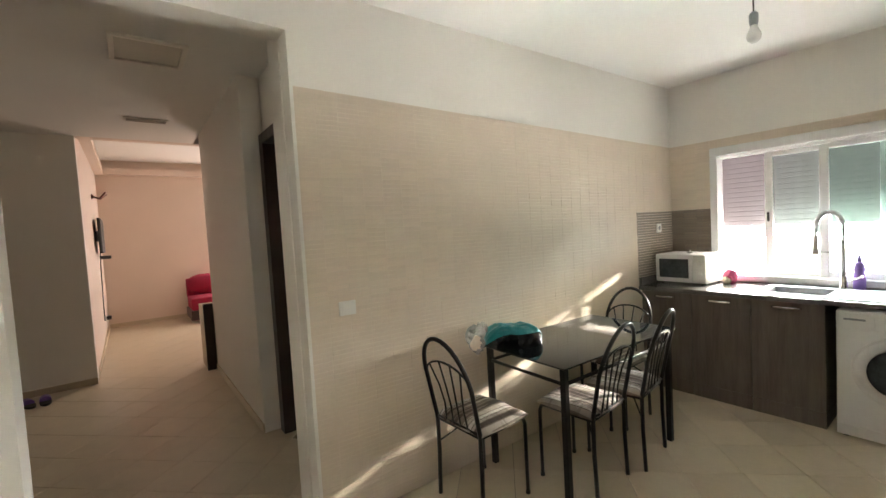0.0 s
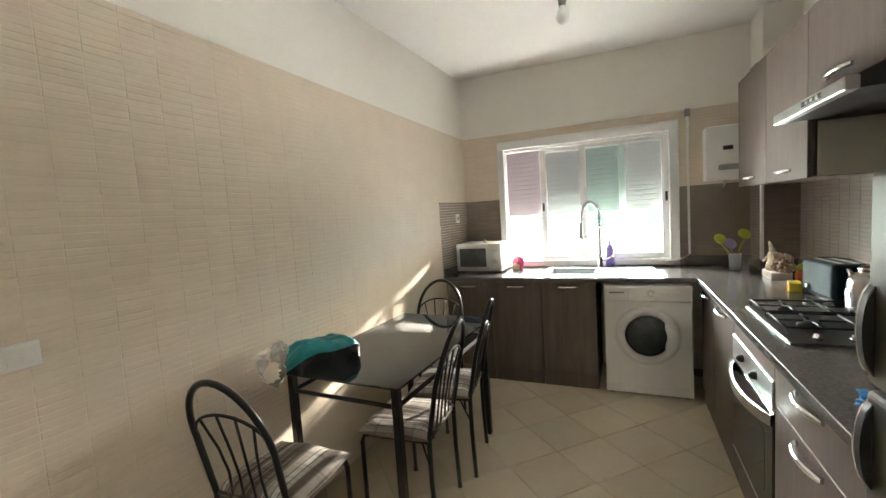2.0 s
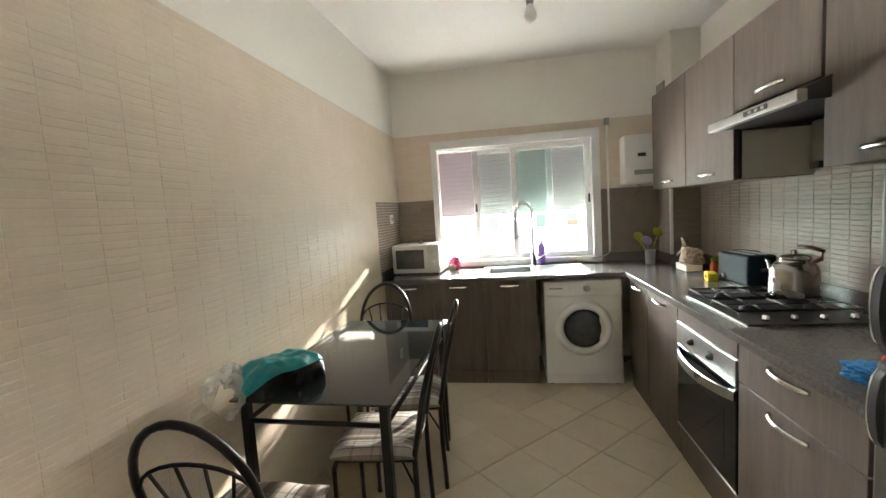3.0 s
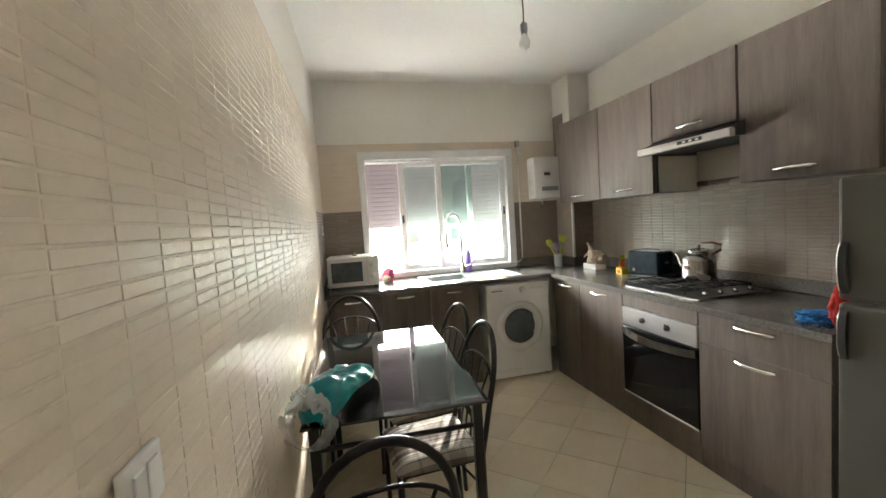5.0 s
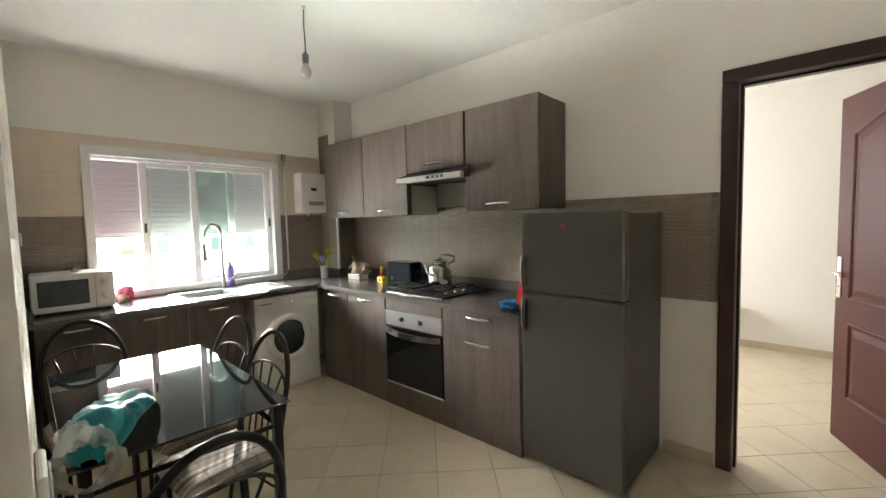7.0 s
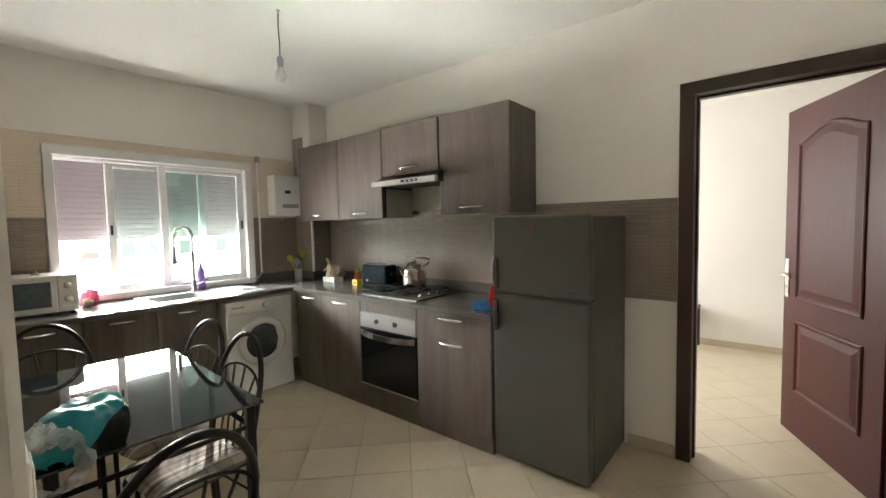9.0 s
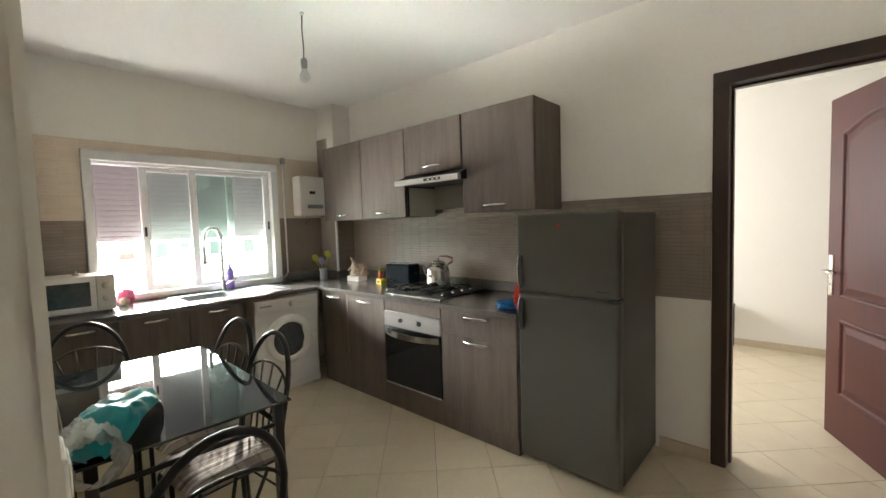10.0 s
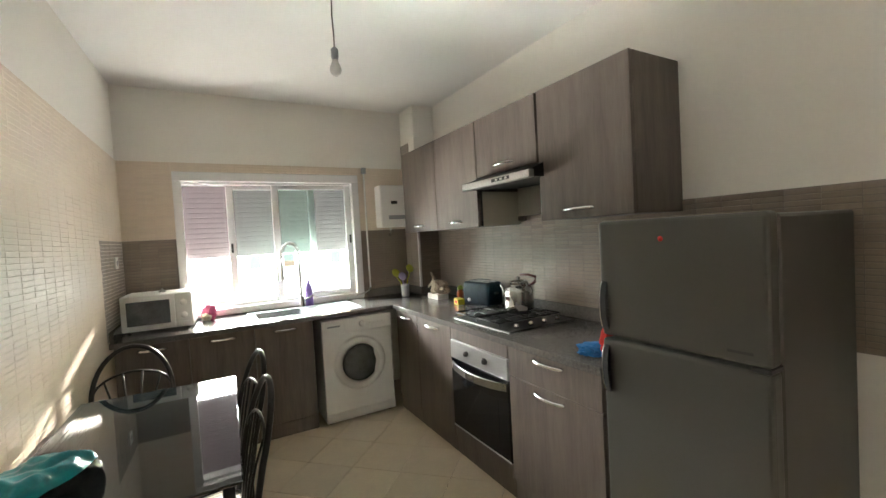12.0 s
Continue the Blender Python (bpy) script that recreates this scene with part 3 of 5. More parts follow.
# bare bulb
bulb = thing("pendant_bulb", (2.567, 0.77, Z_C), "bare milky light bulb hanging from the ceiling on a brown cord", "light bulb")
lpart("ceiling_rose", [(0.012, 0.0), (0.012, -0.012), (0.004, -0.018)], (0, 0, 0), M_PLASTIC, bulb, "", 12)
tpart("cord", [(0, 0, -0.012), (0.004, 0.002, -0.1), (-0.002, 0, -0.2), (0, 0, -0.270)], 0.0035, M_WIRE, bulb, "twisted brown cord")
lpart("socket", [(0.008, -0.265), (0.019, -0.277), (0.019, -0.310), (0.016, -0.330)], (0, 0, 0), M_GREY, bulb, "grey lamp holder", 16)
lpart("bulb", [(0.013, -0.327), (0.016, -0.340), (0.027, -0.365), (0.030, -0.380), (0.026, -0.398), (0.012, -0.410), (0.001, -0.413)], (0, 0, 0), M_BULB, bulb, "milky glass bulb", 20)


# ---- kitchen units ----
def handle_bar(parent, a, b, out, label="curved steel handle"):
    """A bowed bar handle between two points, standing off along out."""
    a, b, out = Vector(a), Vector(b), Vector(out)
    pts = [a + (b - a) * u + out * (0.004 + 0.026 * math.sin(math.pi * u) ** 0.6) for u in [i / 8 for i in range(9)]]
    return tpart("handle", pts, 0.0095, M_CHROME, parent, label)


def unit_s(name, x0, x1, label, fronts, group, yb=-0.60, yf=0.045, z0=0.11, z1=0.848):
    """A base unit of the run along the fridge wall; fronts: (z, z, handle height)."""
    c = thing(name, ((x0 + x1) / 2, (yb + yf) / 2, 0), label, "kitchen cabinet", group)
    w, d = (x1 - x0) / 2, (yf - yb) / 2
    bpart("body", (-w, -d, z0), (w, d - 0.02, z1), M_WOOD, c)
    bpart("plinth", (-w, -d, 0), (w, d - 0.012, z0 - 0.002), M_WOOD, c, "grey plinth")
    for fa, fb, hz in fronts:
        f = bpart("front" if fb - fa < 0.3 else "door", (-w + 0.0015, d - 0.018, fa), (w - 0.0015, d, fb), M_WOOD, c, "", 0.0015)
        if hz:
            handle_bar(f, (-0.10, d, hz), (0.10, d, hz), (0, 1, 0))
    return c


unit_s("base_cabinet", 3.30, 3.70, "grey brown wood-grain base cabinet in the corner by the washing machine", [(0.112, 0.845, 0.805)], "base cabinets along the hob wall")
unit_s("base_cabinet", 2.795, 3.297, "grey brown wood-grain base cabinet beside the oven", [(0.112, 0.845, 0.805)], "base cabinets along the hob wall")
unit_s("base_cabinet", 1.572, 2.185, "grey brown wood-grain base cabinet with a drawer beside the fridge", [(0.112, 0.682, 0.65), (0.687, 0.845, 0.815)], "base cabinets along the hob wall")
ox0, ox1 = 2.188, 2.792
oc = thing("oven_cabinet", ((ox0 + ox1) / 2, -0.28, 0), "wood-grain housing around the built-in oven below the hob", "kitchen cabinet", "base cabinets along the hob wall")
hw = (ox1 - ox0) / 2
bpart("body", (-hw, -0.32, 0.11), (hw, 0.285, 0.183), M_WOOD, oc)
bpart("plinth", (-hw, -0.32, 0), (hw, 0.313, 0.108), M_WOOD, oc)
bpart("front", (-hw + 0.002, 0.29, 0.768), (hw - 0.002, 0.325, 0.846), M_WOOD, oc)
bpart("front", (-hw + 0.002, 0.29, 0.112), (hw - 0.002, 0.325, 0.184), M_WOOD, oc)
ov = thing("oven", ((ox0 + ox1) / 2, -0.28, 0.185), "built-in oven with steel control strip and black glass door", "oven")
bpart("body", (-hw + 0.005, -0.30, 0.003), (hw - 0.005, 0.30, 0.578), M_BLACKP, ov)
bpart("control_panel", (-hw + 0.004, 0.30, 0.462), (hw - 0.004, 0.332, 0.579), M_STEEL, ov, "brushed steel control strip", 0.004)
od = bpart("door", (-hw + 0.004, 0.30, 0.004), (hw - 0.004, 0.33, 0.455), M_OVENGL, ov, "black glass oven door", 0.004)
bpart("trim", (-hw + 0.004, 0.326, 0.004), (hw - 0.004, 0.333, 0.016), M_STEEL, od)
bpart("window", (-hw + 0.10, 0.3295, 0.10), (hw - 0.10, 0.3308, 0.34), M_OVENGL, od, "", 0.001)
bm = bmesh.new()
pts = []
for i in range(13):
    u = i / 12
    pts.append((-hw + 0.012 + (2 * hw - 0.024) * u, 0.335 + 0.05 * math.sin(math.pi * u) ** 0.7, 0.425 - 0.01 * math.sin(math.pi * u)))
for (xa, ya, za), (xb, yb_, zb) in zip(pts, pts[1:]):
    vs = [bm.verts.new(p) for p in ((xa, ya, za - 0.021), (xb, yb_, zb - 0.021), (xb, yb_, zb + 0.021), (xa, ya, za + 0.021),
                                    (xa, ya - 0.012, za - 0.021), (xb, yb_ - 0.012, zb - 0.021), (xb, yb_ - 0.012, zb + 0.021), (xa, ya - 0.012, za + 0.021))]
    for f in ((0, 1, 2, 3), (7, 6, 5, 4), (0, 4, 5, 1), (3, 2, 6, 7)):
        bm.faces.new([vs[k] for k in f])
bmesh.ops.remove_doubles(bm, verts=bm.verts[:], dist=0.0001)
part("handle", bm, M_CHROME, od, "broad bowed steel handle")
for kx in (-0.10, 0.10):
    lpart("knob", [(0.017, 0.33), (0.017, 0.342), (0.014, 0.352), (0.001, 0.360)], (kx, 0, 0.523), M_DSTEEL, ov, "round dark control knob", 16, "y")
bpart("display", (-0.11, 0.3305, 0.505), (-0.07, 0.3335, 0.54), M_BLACKP, ov, "small dark marking", 0.001)

for ya, yb, lab in ((1.562, 1.968, "dark wood-grain base cabinet against the tiled wall"), (1.152, 1.558, "dark wood-grain base cabinet below the sink"),
                    (0.735, 1.148, "dark wood-grain base cabinet beside the washing machine")):
    c = thing("base_cabinet", (4.03, (ya + yb) / 2, 0), lab, "kitchen cabinet", "base cabinets below the window")
    h = (yb - ya) / 2
    bpart("body", (-0.285, -h, 0.11), (0.31, h, 0.848), M_WOOD, c)
    bpart("plinth", (-0.30, -h, 0), (0.31, h, 0.108), M_WOOD, c)
    f = bpart("door", (-0.305, -h + 0.0015, 0.112), (-0.287, h - 0.0015, 0.845), M_WOOD, c, "", 0.0015)
    handle_bar(f, (-0.305, -0.08, 0.808), (-0.305, 0.08, 0.808), (-1, 0, 0))

# worktop with its upstand and the sink cut-out
sx0, sx1, sy0, sy1 = 3.80, 4.16, 0.74, 1.12       # bowl
top = tagged(new("worktop"), "grey speckled laminate worktop running round the corner", "worktop")
bpart("slab", (1.556, -0.603, 0.85), (4.353, 0.07, Z_TOP), M_COUNTER, top, "", 0.002)
for lo, hi in (((3.705, 0.0705, 0.85), (sx0, 1.985, Z_TOP)), ((sx1, 0.0705, 0.85), (4.353, 1.985, Z_TOP)), ((sx0, 0.0705, 0.85), (sx1, sy0, Z_TOP)), ((sx0, sy1, 0.85), (sx1, 1.985, Z_TOP))):
    bpart("slab", lo, hi, M_COUNTER, top, "", 0)
bm = bmesh.new()
for lo, hi in (((1.556, -0.603, Z_TOP), (4.05, -0.585, 0.965)), ((4.032, -0.585, Z_TOP), (4.05, -0.367, 0.965)), ((4.05, -0.385, Z_TOP), (4.335, -0.367, 0.965)),
               ((4.335, -0.385, Z_TOP), (4.353, 0.07, 0.965))):
    box(bm, lo, hi, 0.002)
part("upstand", bm, M_COUNTER, top)
bpart("upstand", (3.72, 1.960, Z_TOP), (4.33, 1.982, 0.955), M_COUNTER, top, "", 0.002)

# sink and tap
sink = thing("sink", (4.0, 0.73, Z_TOP), "stainless steel sink with a drainer set into the worktop", "sink")
bm = bmesh.new()
ix0, ix1, iy0, iy1 = sx0 - 4.0 + 0.012, sx1 - 4.0 - 0.012, sy0 - 0.73 + 0.012, sy1 - 0.73 - 0.012
for lo, hi in (((-0.235, -0.42, 0.001), (ix0, 0.43, 0.008)), ((ix1, -0.42, 0.001), (0.235, 0.43, 0.008)), ((ix0, -0.42, 0.001), (ix1, iy0, 0.008)), ((ix0, iy1, 0.001), (ix1, 0.43, 0.008))):
    box(bm, lo, hi, 0.002)
part("rim", bm, M_SINK, sink)
bm = bmesh.new()
for lo, hi in (((ix0 - 0.004, iy0, -0.16), (ix0, iy1, 0.004)), ((ix1, iy0, -0.16), (ix1 + 0.004, iy1, 0.004)), ((ix0, iy0 - 0.004, -0.16), (ix1, iy0, 0.004)),
               ((ix0, iy1, -0.16), (ix1, iy1 + 0.004, 0.004)), ((ix0, iy0, -0.165), (ix1, iy1, -0.16))):
    box(bm, lo, hi)
part("bowl", bm, M_SINK, sink)
for k in range(7):
    bpart("drainer_ridge", (-0.16 + 0.05 * k, -0.38, 0.008), (-0.145 + 0.05 * k, -0.03, 0.012), M_SINK, sink, "", 0.002)
tap = thing("kitchen_tap", (4.20, 0.72, Z_TOP + 0.008), "chrome spring-neck kitchen tap with a pull-down spray", "tap")
lpart("base", [(0.028, 0), (0.028, 0.012), (0.022, 0.02), (0.020, 0.085), (0.016, 0.10)], (0, 0, 0), M_CHROME, tap)
tpart("lever", [(0, -0.02, 0.06), (-0.01, -0.06, 0.075), (-0.02, -0.10, 0.10)], 0.008, M_CHROME, tap)
tpart("riser", [(0, 0, 0.09), (0, 0, 0.25), (0, 0, 0.34)], 0.013, M_STEEL, tap)
arch = [(-0.02 * i / 18, 0.073 - 0.073 * math.cos(math.pi * i / 18), 0.46 + 0.105 * math.sin(math.pi * i / 18)) for i in range(19)]
neck = [(0, 0, 0.34), (0, 0, 0.39)] + arch + [(-0.02, 0.148, 0.40)]
tpart("hose", neck, 0.007, M_DSTEEL, tap)
coil = []
path = [Vector(p) for p in neck]
for i in range(len(path) - 1):
    for j in range(12):
        u = j / 12
        c = path[i].lerp(path[i + 1], u)
        d = (path[i + 1] - path[i]).normalized()
        s1 = Vector((1, 0, 0))
        s2 = d.cross(s1).normalized()
        ang = 2 * math.pi * (2 * u)
        coil.append(c + 0.0165 * (math.cos(ang) * s1 + math.sin(ang) * s2))
tpart("spring", coil, 0.0034, M_CHROME, tap, "chrome coil spring", 5)
lpart("spray_head", [(0.010, 0.40), (0.015, 0.38), (0.016, 0.30), (0.022, 0.27), (0.022, 0.25)], (-0.02, 0.150, 0), M_STEEL, tap, "grey spray head", 16)
tpart("holder", [(0, 0, 0.27), (-0.01, 0.07, 0.268), (-0.02, 0.132, 0.27)], 0.007, M_STEEL, tap, "grey spray holder arm")

# washing machine
wm = thing("washing_machine", (3.96, 0.39, 0), "white front-loading washing machine under the worktop", "washing machine")
bm = bmesh.new()
box(bm, (-0.265, -0.29, 0.015), (0.28, 0.29, 0.832), 0.012, 3)
part("body", bm, M_WHITE, wm)
bpart("control_panel", (-0.278, -0.288, 0.715), (-0.262, 0.288, 0.830), M_WHITE, wm, "", 0.006, 2)
bpart("drawer", (-0.284, 0.11, 0.735), (-0.276, 0.275, 0.815), M_WHITE, wm, "detergent drawer", 0.003)
lpart("knob", [(0.024, -0.277), (0.024, -0.292), (0.019, -0.302), (0.001, -0.303)], (0, -0.03, 0.775), M_WHITE, wm, "programme dial", 20, "x")
bpart("label_bar", (-0.2855, 0.15, 0.775), (-0.2835, 0.25, 0.787), M_GREY, wm, "grey printed name bar", 0)
for k in range(4):
    lpart("button", [(0.008, -0.277), (0.008, -0.284), (0.001, -0.285)], (0, -0.10 - 0.035 * k, 0.775), M_PLASTIC, wm, "", 10, "x")
wd = lpart("door", [(0.205, -0.262), (0.212, -0.272), (0.210, -0.287), (0.19, -0.300), (0.158, -0.303), (0.150, -0.292), (0.150, -0.27)], (0, 0.0, 0.465), M_WHITE, wm, "round white porthole ring", 40, "x")
lpart("glass", [(0.150, -0.272), (0.148, -0.290), (0.12, -0.306), (0.07, -0.316), (0.001, -0.319)], (0, 0.0, 0.465), M_PORT, wd, "dark porthole glass", 36, "x")
bm = bmesh.new()
prism(bm, [(-0.112, 0.568), (-0.112, 0.362)] + [(-0.158 * math.cos(a), 0.465 + 0.158 * math.sin(a)) for a in [-0.70 + 0.14 * i for i in range(11)]], "x", -0.304, -0.288)
part("door_handle", bm, M_WHITE, wd, "white grip across the edge of the porthole")
lpart("seam", [(0.222, -0.2645), (0.222, -0.2665), (0.213, -0.2665)], (0, 0, 0.465), M_PLASTIC, wm, "thin rim round the porthole", 40, "x")
bpart("service_flap", (-0.268, -0.288, 0.02), (-0.262, 0.288, 0.09), M_WHITE, wm, "", 0.002)
for fx in (-0.22, 0.23):
    for fy in (-0.25, 0.25):
        lpart("foot", [(0.018, 0), (0.018, 0.018)], (fx, fy, 0), M_BLACKP, wm, "", 10)

# wall cabinets
for xa, xb, za, lab in ((3.40, 4.03, 1.497, "grey brown wood-grain wall cabinet beside the water heater"), (2.805, 3.397, 1.497, "grey brown wood-grain wall cabinet beside the cooker hood"),
                        (2.196, 2.802, 1.835, "short grey brown wall cabinet above the cooker hood"), (1.592, 2.182, 1.505, "grey brown wood-grain wall cabinet above the fridge edge")):
    c = thing("wall_cabinet", ((xa + xb) / 2, -0.42, za), lab, "kitchen cabinet", "wall cabinets")
    w, ht = (xb - xa) / 2, 2.222 - za
    bpart("body", (-w, -0.183, 0), (w, 0.163, ht), M_WOOD, c)
    d = bpart("door", (-w + 0.0015, 0.165, -0.002), (w - 0.0015, 0.183, ht + 0.001), M_WOOD, c, "", 0.0015)
    hx = 0.02 if xa < 1.7 else 0.0
    handle_bar(d, (hx - 0.10, 0.183, 0.045), (hx + 0.10, 0.183, 0.045), (0, 1, 0))

hood = thing("cooker_hood", (2.46, -0.30, 1.74), "slim pull-out cooker hood with a steel front bar", "cooker hood")
bm = bmesh.new()
prism(bm, [(-0.29, 0.09), (-0.29, 0.02), (0.17, 0.005), (0.17, 0.04), (0.06, 0.09)], "x", -0.315, 0.325)
part("body", bm, M_BLACKP, hood, "dark grey hood body")
bpart("front_bar", (-0.335, 0.150, 0.000), (0.335, 0.19, 0.044), M_STEEL, hood, "steel front bar", 0.004)
bpart("control_strip", (-0.17, 0.189, 0.014), (0.0, 0.193, 0.034), M_BLACKP, hood, "black switch strip", 0.001)
for k in range(3):
    bpart("button", (-0.15 + 0.045 * k, 0.192, 0.018), (-0.13 + 0.045 * k, 0.195, 0.030), M_STEEL, hood, "", 0.001)
fill = thing("hood_back_panel", (2.493, -0.50, 1.505), "pale filler panel below the cooker hood", "panel")
bpart("panel", (-0.296, -0.098, 0.055), (0.292, -0.078, 0.25), M_PANBACK, fill)
bpart("side_panel", (0.292, -0.098, -0.004), (0.307, 0.232, 0.234), M_PANBACK, fill, "grey green side panel", 0.002)
# black strip paints in the shade of the gap at the cabinet door's edge
bpart("gap_shade_strip", (0.294, 0.2325, -0.004), (0.306, 0.241, 0.234), M_BLACKP, fill, "black strip standing in for a shaded gap", 0.001)
# dark block added in place of the dark notch under the back panel
bpart("batten", (0.225, -0.098, 0.020), (0.291, -0.07, 0.053), M_WOOD, fill, "short dark block standing in for a dark notch", 0.002)

heater = thing("water_heater", (4.29, -0.205, 1.56), "white wall-hung gas water heater beside the column", "water heater")
bm = bmesh.new()
box(bm, (-0.09, -0.165, 0), (0.063, 0.140, 0.41), 0.012, 2)
part("casing", bm, M_WHITE, heater)
bpart("display", (-0.093, -0.035, 0.225), (-0.088, 0.03, 0.255), M_BLACKP, heater, "small black window", 0.001)
bpart("control_plate", (-0.093, -0.12, 0.075), (-0.088, 0.06, 0.115), M_GREY, heater, "grey control plate", 0.001)
for k in (1,):
    tpart("pipe", [(0.03, -0.09 + 0.09 * k, 0.005), (0.03, -0.09 + 0.09 * k, -0.05), (0.06, -0.09 + 0.09 * k, -0.08)], 0.010, M_CHROME, heater, "short water pipe")

# fridge
fr = thing("fridge", (1.255, -0.25, 0), "dark grey two-door fridge freezer beside the worktop", "fridge")
bm = bmesh.new()
box(bm, (-0.283, -0.32, 0.03), (0.288, 0.245, 1.465), 0.012, 2)
part("body", bm, M_FRIDGE, fr)
for za, zb, hz0, hz1, lab in ((0.045, 1.012, 0.80, 0.99, "lower fridge door"), (1.024, 1.472, 1.045, 1.24, "upper freezer door")):
    bm = bmesh.new()
    box(bm, (-0.286, 0.25, za), (0.290, 0.312, zb), 0.014, 3)
    d = part("door", bm, M_FRIDGE, fr, lab)
    pts = [(0.270, 0.312 + 0.022 * math.sin(math.pi * i / 10) ** 0.5, hz0 + (hz1 - hz0) * i / 10) for i in range(11)]
    bm = bmesh.new()
    prism(bm, [(p[1], p[2]) for p in pts], "x", 0.252, 0.276)
    bmesh.ops.bevel(bm, geom=bm.edges[:], offset=0.003, segments=1, affect="EDGES")
    part("handle", bm, M_BLACKP, d, "black blade handle")
    tpart("handle_trim", [(0.279, p[1] - 0.002, p[2]) for p in pts], 0.0032, M_CHROME, d, "chrome handle trim")
lpart("badge", [(0.009, 0.311), (0.009, 0.3135), (0.001, 0.314)], (0.03, 0, 1.40), M_REDC, fr, "small round red badge", 16, "y")
bpart("hinge", (-0.285, 0.24, 1.010), (-0.235, 0.318, 1.026), M_BLACKP, fr)
bpart("bar", (-0.24, 0.311, 1.055), (-0.17, 0.3128, 1.064), M_DSTEEL, fr, "faint dark printed bar", 0)
for fx in (-0.24, 0.24):
    for fy in (-0.28, 0.22):
        lpart("foot", [(0.022, 0), (0.022, 0.035)], (fx, fy, 0), M_BLACKP, fr, "", 10)


# ---- table and chairs ----
tbl = thing("dining_table", (2.357, 1.665, 0), "black glass dining table with black square legs against the tiled wall", "table", rz=-2.0)
bm = bmesh.new()
box(bm, (-0.567, -0.325, 0.750), (0.567, 0.325, 0.760), 0.003, 2)
part("tabletop", bm, M_TABLE, tbl, "black glass top")
for sx in (-1, 1):
    for sy in (-1, 1):
        bpart("leg", (sx * 0.525 - 0.017, sy * 0.285 - 0.017, 0), (sx * 0.525 + 0.017, sy * 0.285 + 0.017, 0.747), M_BLACK, tbl, "", 0.003)
        lpart("pad", [(0.02, 0.745), (0.02, 0.750)], (sx * 0.525, sy * 0.285, 0), M_CHROME, tbl, "", 12)
for sy in (-1, 1):
    tpart("rail", [(-0.51, sy * 0.285, 0.66), (0.51, sy * 0.285, 0.66)], 0.010, M_BLACK, tbl)
for sx in (-1, 1):
    tpart("rail", [(sx * 0.525, -0.27, 0.66), (sx * 0.525, 0.27, 0.66)], 0.010, M_BLACK, tbl)


def chair_at(m, label):
    c = new("dining_chair")
    tagged(c, label, "chair", "chairs round the table")
    w = 0.172
    for s in (-1, 1):
        tpart("leg", [(s * w, 0.165, 0), (s * w, 0.165, 0.40), (s * w, 0.150, 0.435), (s * w, 0.11, 0.445)], 0.011, M_BLACK, c)
        lpart("foot_cap", [(0.013, 0), (0.013, 0.02)], (s * w, 0.165, 0), M_BLACKP, c, "", 10)
    # the back legs and the arched back are one bent tube
    pts = [(-w, -0.185, 0), (-w, -0.175, 0.25), (-w, -0.175, 0.45)]
    for i in range(17):
        a = math.pi * i / 16
        pts.append((-0.178 * math.cos(a), -0.222 - 0.068 * math.sin(a), 0.69 + 0.25 * math.sin(a)))
    pts += [(w, -0.175, 0.45), (w, -0.175, 0.25), (w, -0.185, 0)]
    tpart("back_frame", pts, 0.012, M_BLACK, c, "arched black tube back")
    inner = [(0.172 * -math.cos(a), -0.226 - 0.026 * math.sin(a), 0.71 + 0.10 * math.sin(a)) for a in [math.pi * i / 12 for i in range(13)]]
    tpart("inner_arch", inner, 0.006, M_BLACK, c)
    for x in (-0.10, -0.035, 0.035, 0.10):
        tpart("spindle", [(x * 0.85, -0.178, 0.455), (x * 0.75, -0.192, 0.56), (x * 0.9, -0.212, 0.66), (x * 1.25, -0.245, 0.71 + 0.10 * math.sqrt(max(0, 1 - (x * 1.25 / 0.172) ** 2)))],
              0.005, M_BLACK, c)
    tpart("back_rail", [(-w, -0.175, 0.455), (w, -0.175, 0.455)], 0.008, M_BLACK, c)
    tpart("seat_frame", [(-w, -0.17, 0.435), (-w, 0.15, 0.435), (w, 0.15, 0.435), (w, -0.17, 0.435)], 0.009, M_BLACK, c, "", 8, True)
    tpart("stretcher", [(-w, -0.178, 0.30), (-w * 0.5, -0.1, 0.385), (0, 0, 0.42)], 0.005, M_BLACK, c)
    bm = bmesh.new()
    n = 14
    grid = {}
    for i in range(n + 1):
        for j in range(n + 1):
            u, v = 2 * i / n - 1, 2 * j / n - 1
            e = max(abs(u), abs(v))
            x, y = u * 0.195 * (1 - 0.05 * v * v), v * 0.185 * (1 - 0.05 * u * u)
            puff = (1 - e ** 6)
            grid[i, j, 1] = bm.verts.new((x, y, 0.455 + 0.036 * puff + 0.004 * math.sin(5 * u + 2 * v)))
            grid[i, j, 0] = bm.verts.new((x, y, 0.447 - 0.004 * puff))
    for i in range(n):
        for j in range(n):
            bm.faces.new([grid[i, j, 1], grid[i + 1, j, 1], grid[i + 1, j + 1, 1], grid[i, j + 1, 1]]).smooth = True
            bm.faces.new([grid[i, j, 0], grid[i, j + 1, 0], grid[i + 1, j + 1, 0], grid[i + 1, j, 0]]).smooth = True
    for i in range(n):
        for (a, b) in (((i, 0), (i + 1, 0)), ((i + 1, n), (i, n)), ((n, i), (n, i + 1)), ((0, i + 1), (0, i))):
            bm.faces.new([grid[a[0], a[1], 0], grid[b[0], b[1], 0], grid[b[0], b[1], 1], grid[a[0], a[1], 1]]).smooth = True
    part("seat", bm, M_STRIPE, c, "plaid cloth seat pad")
    c.matrix_basis = m
    return c


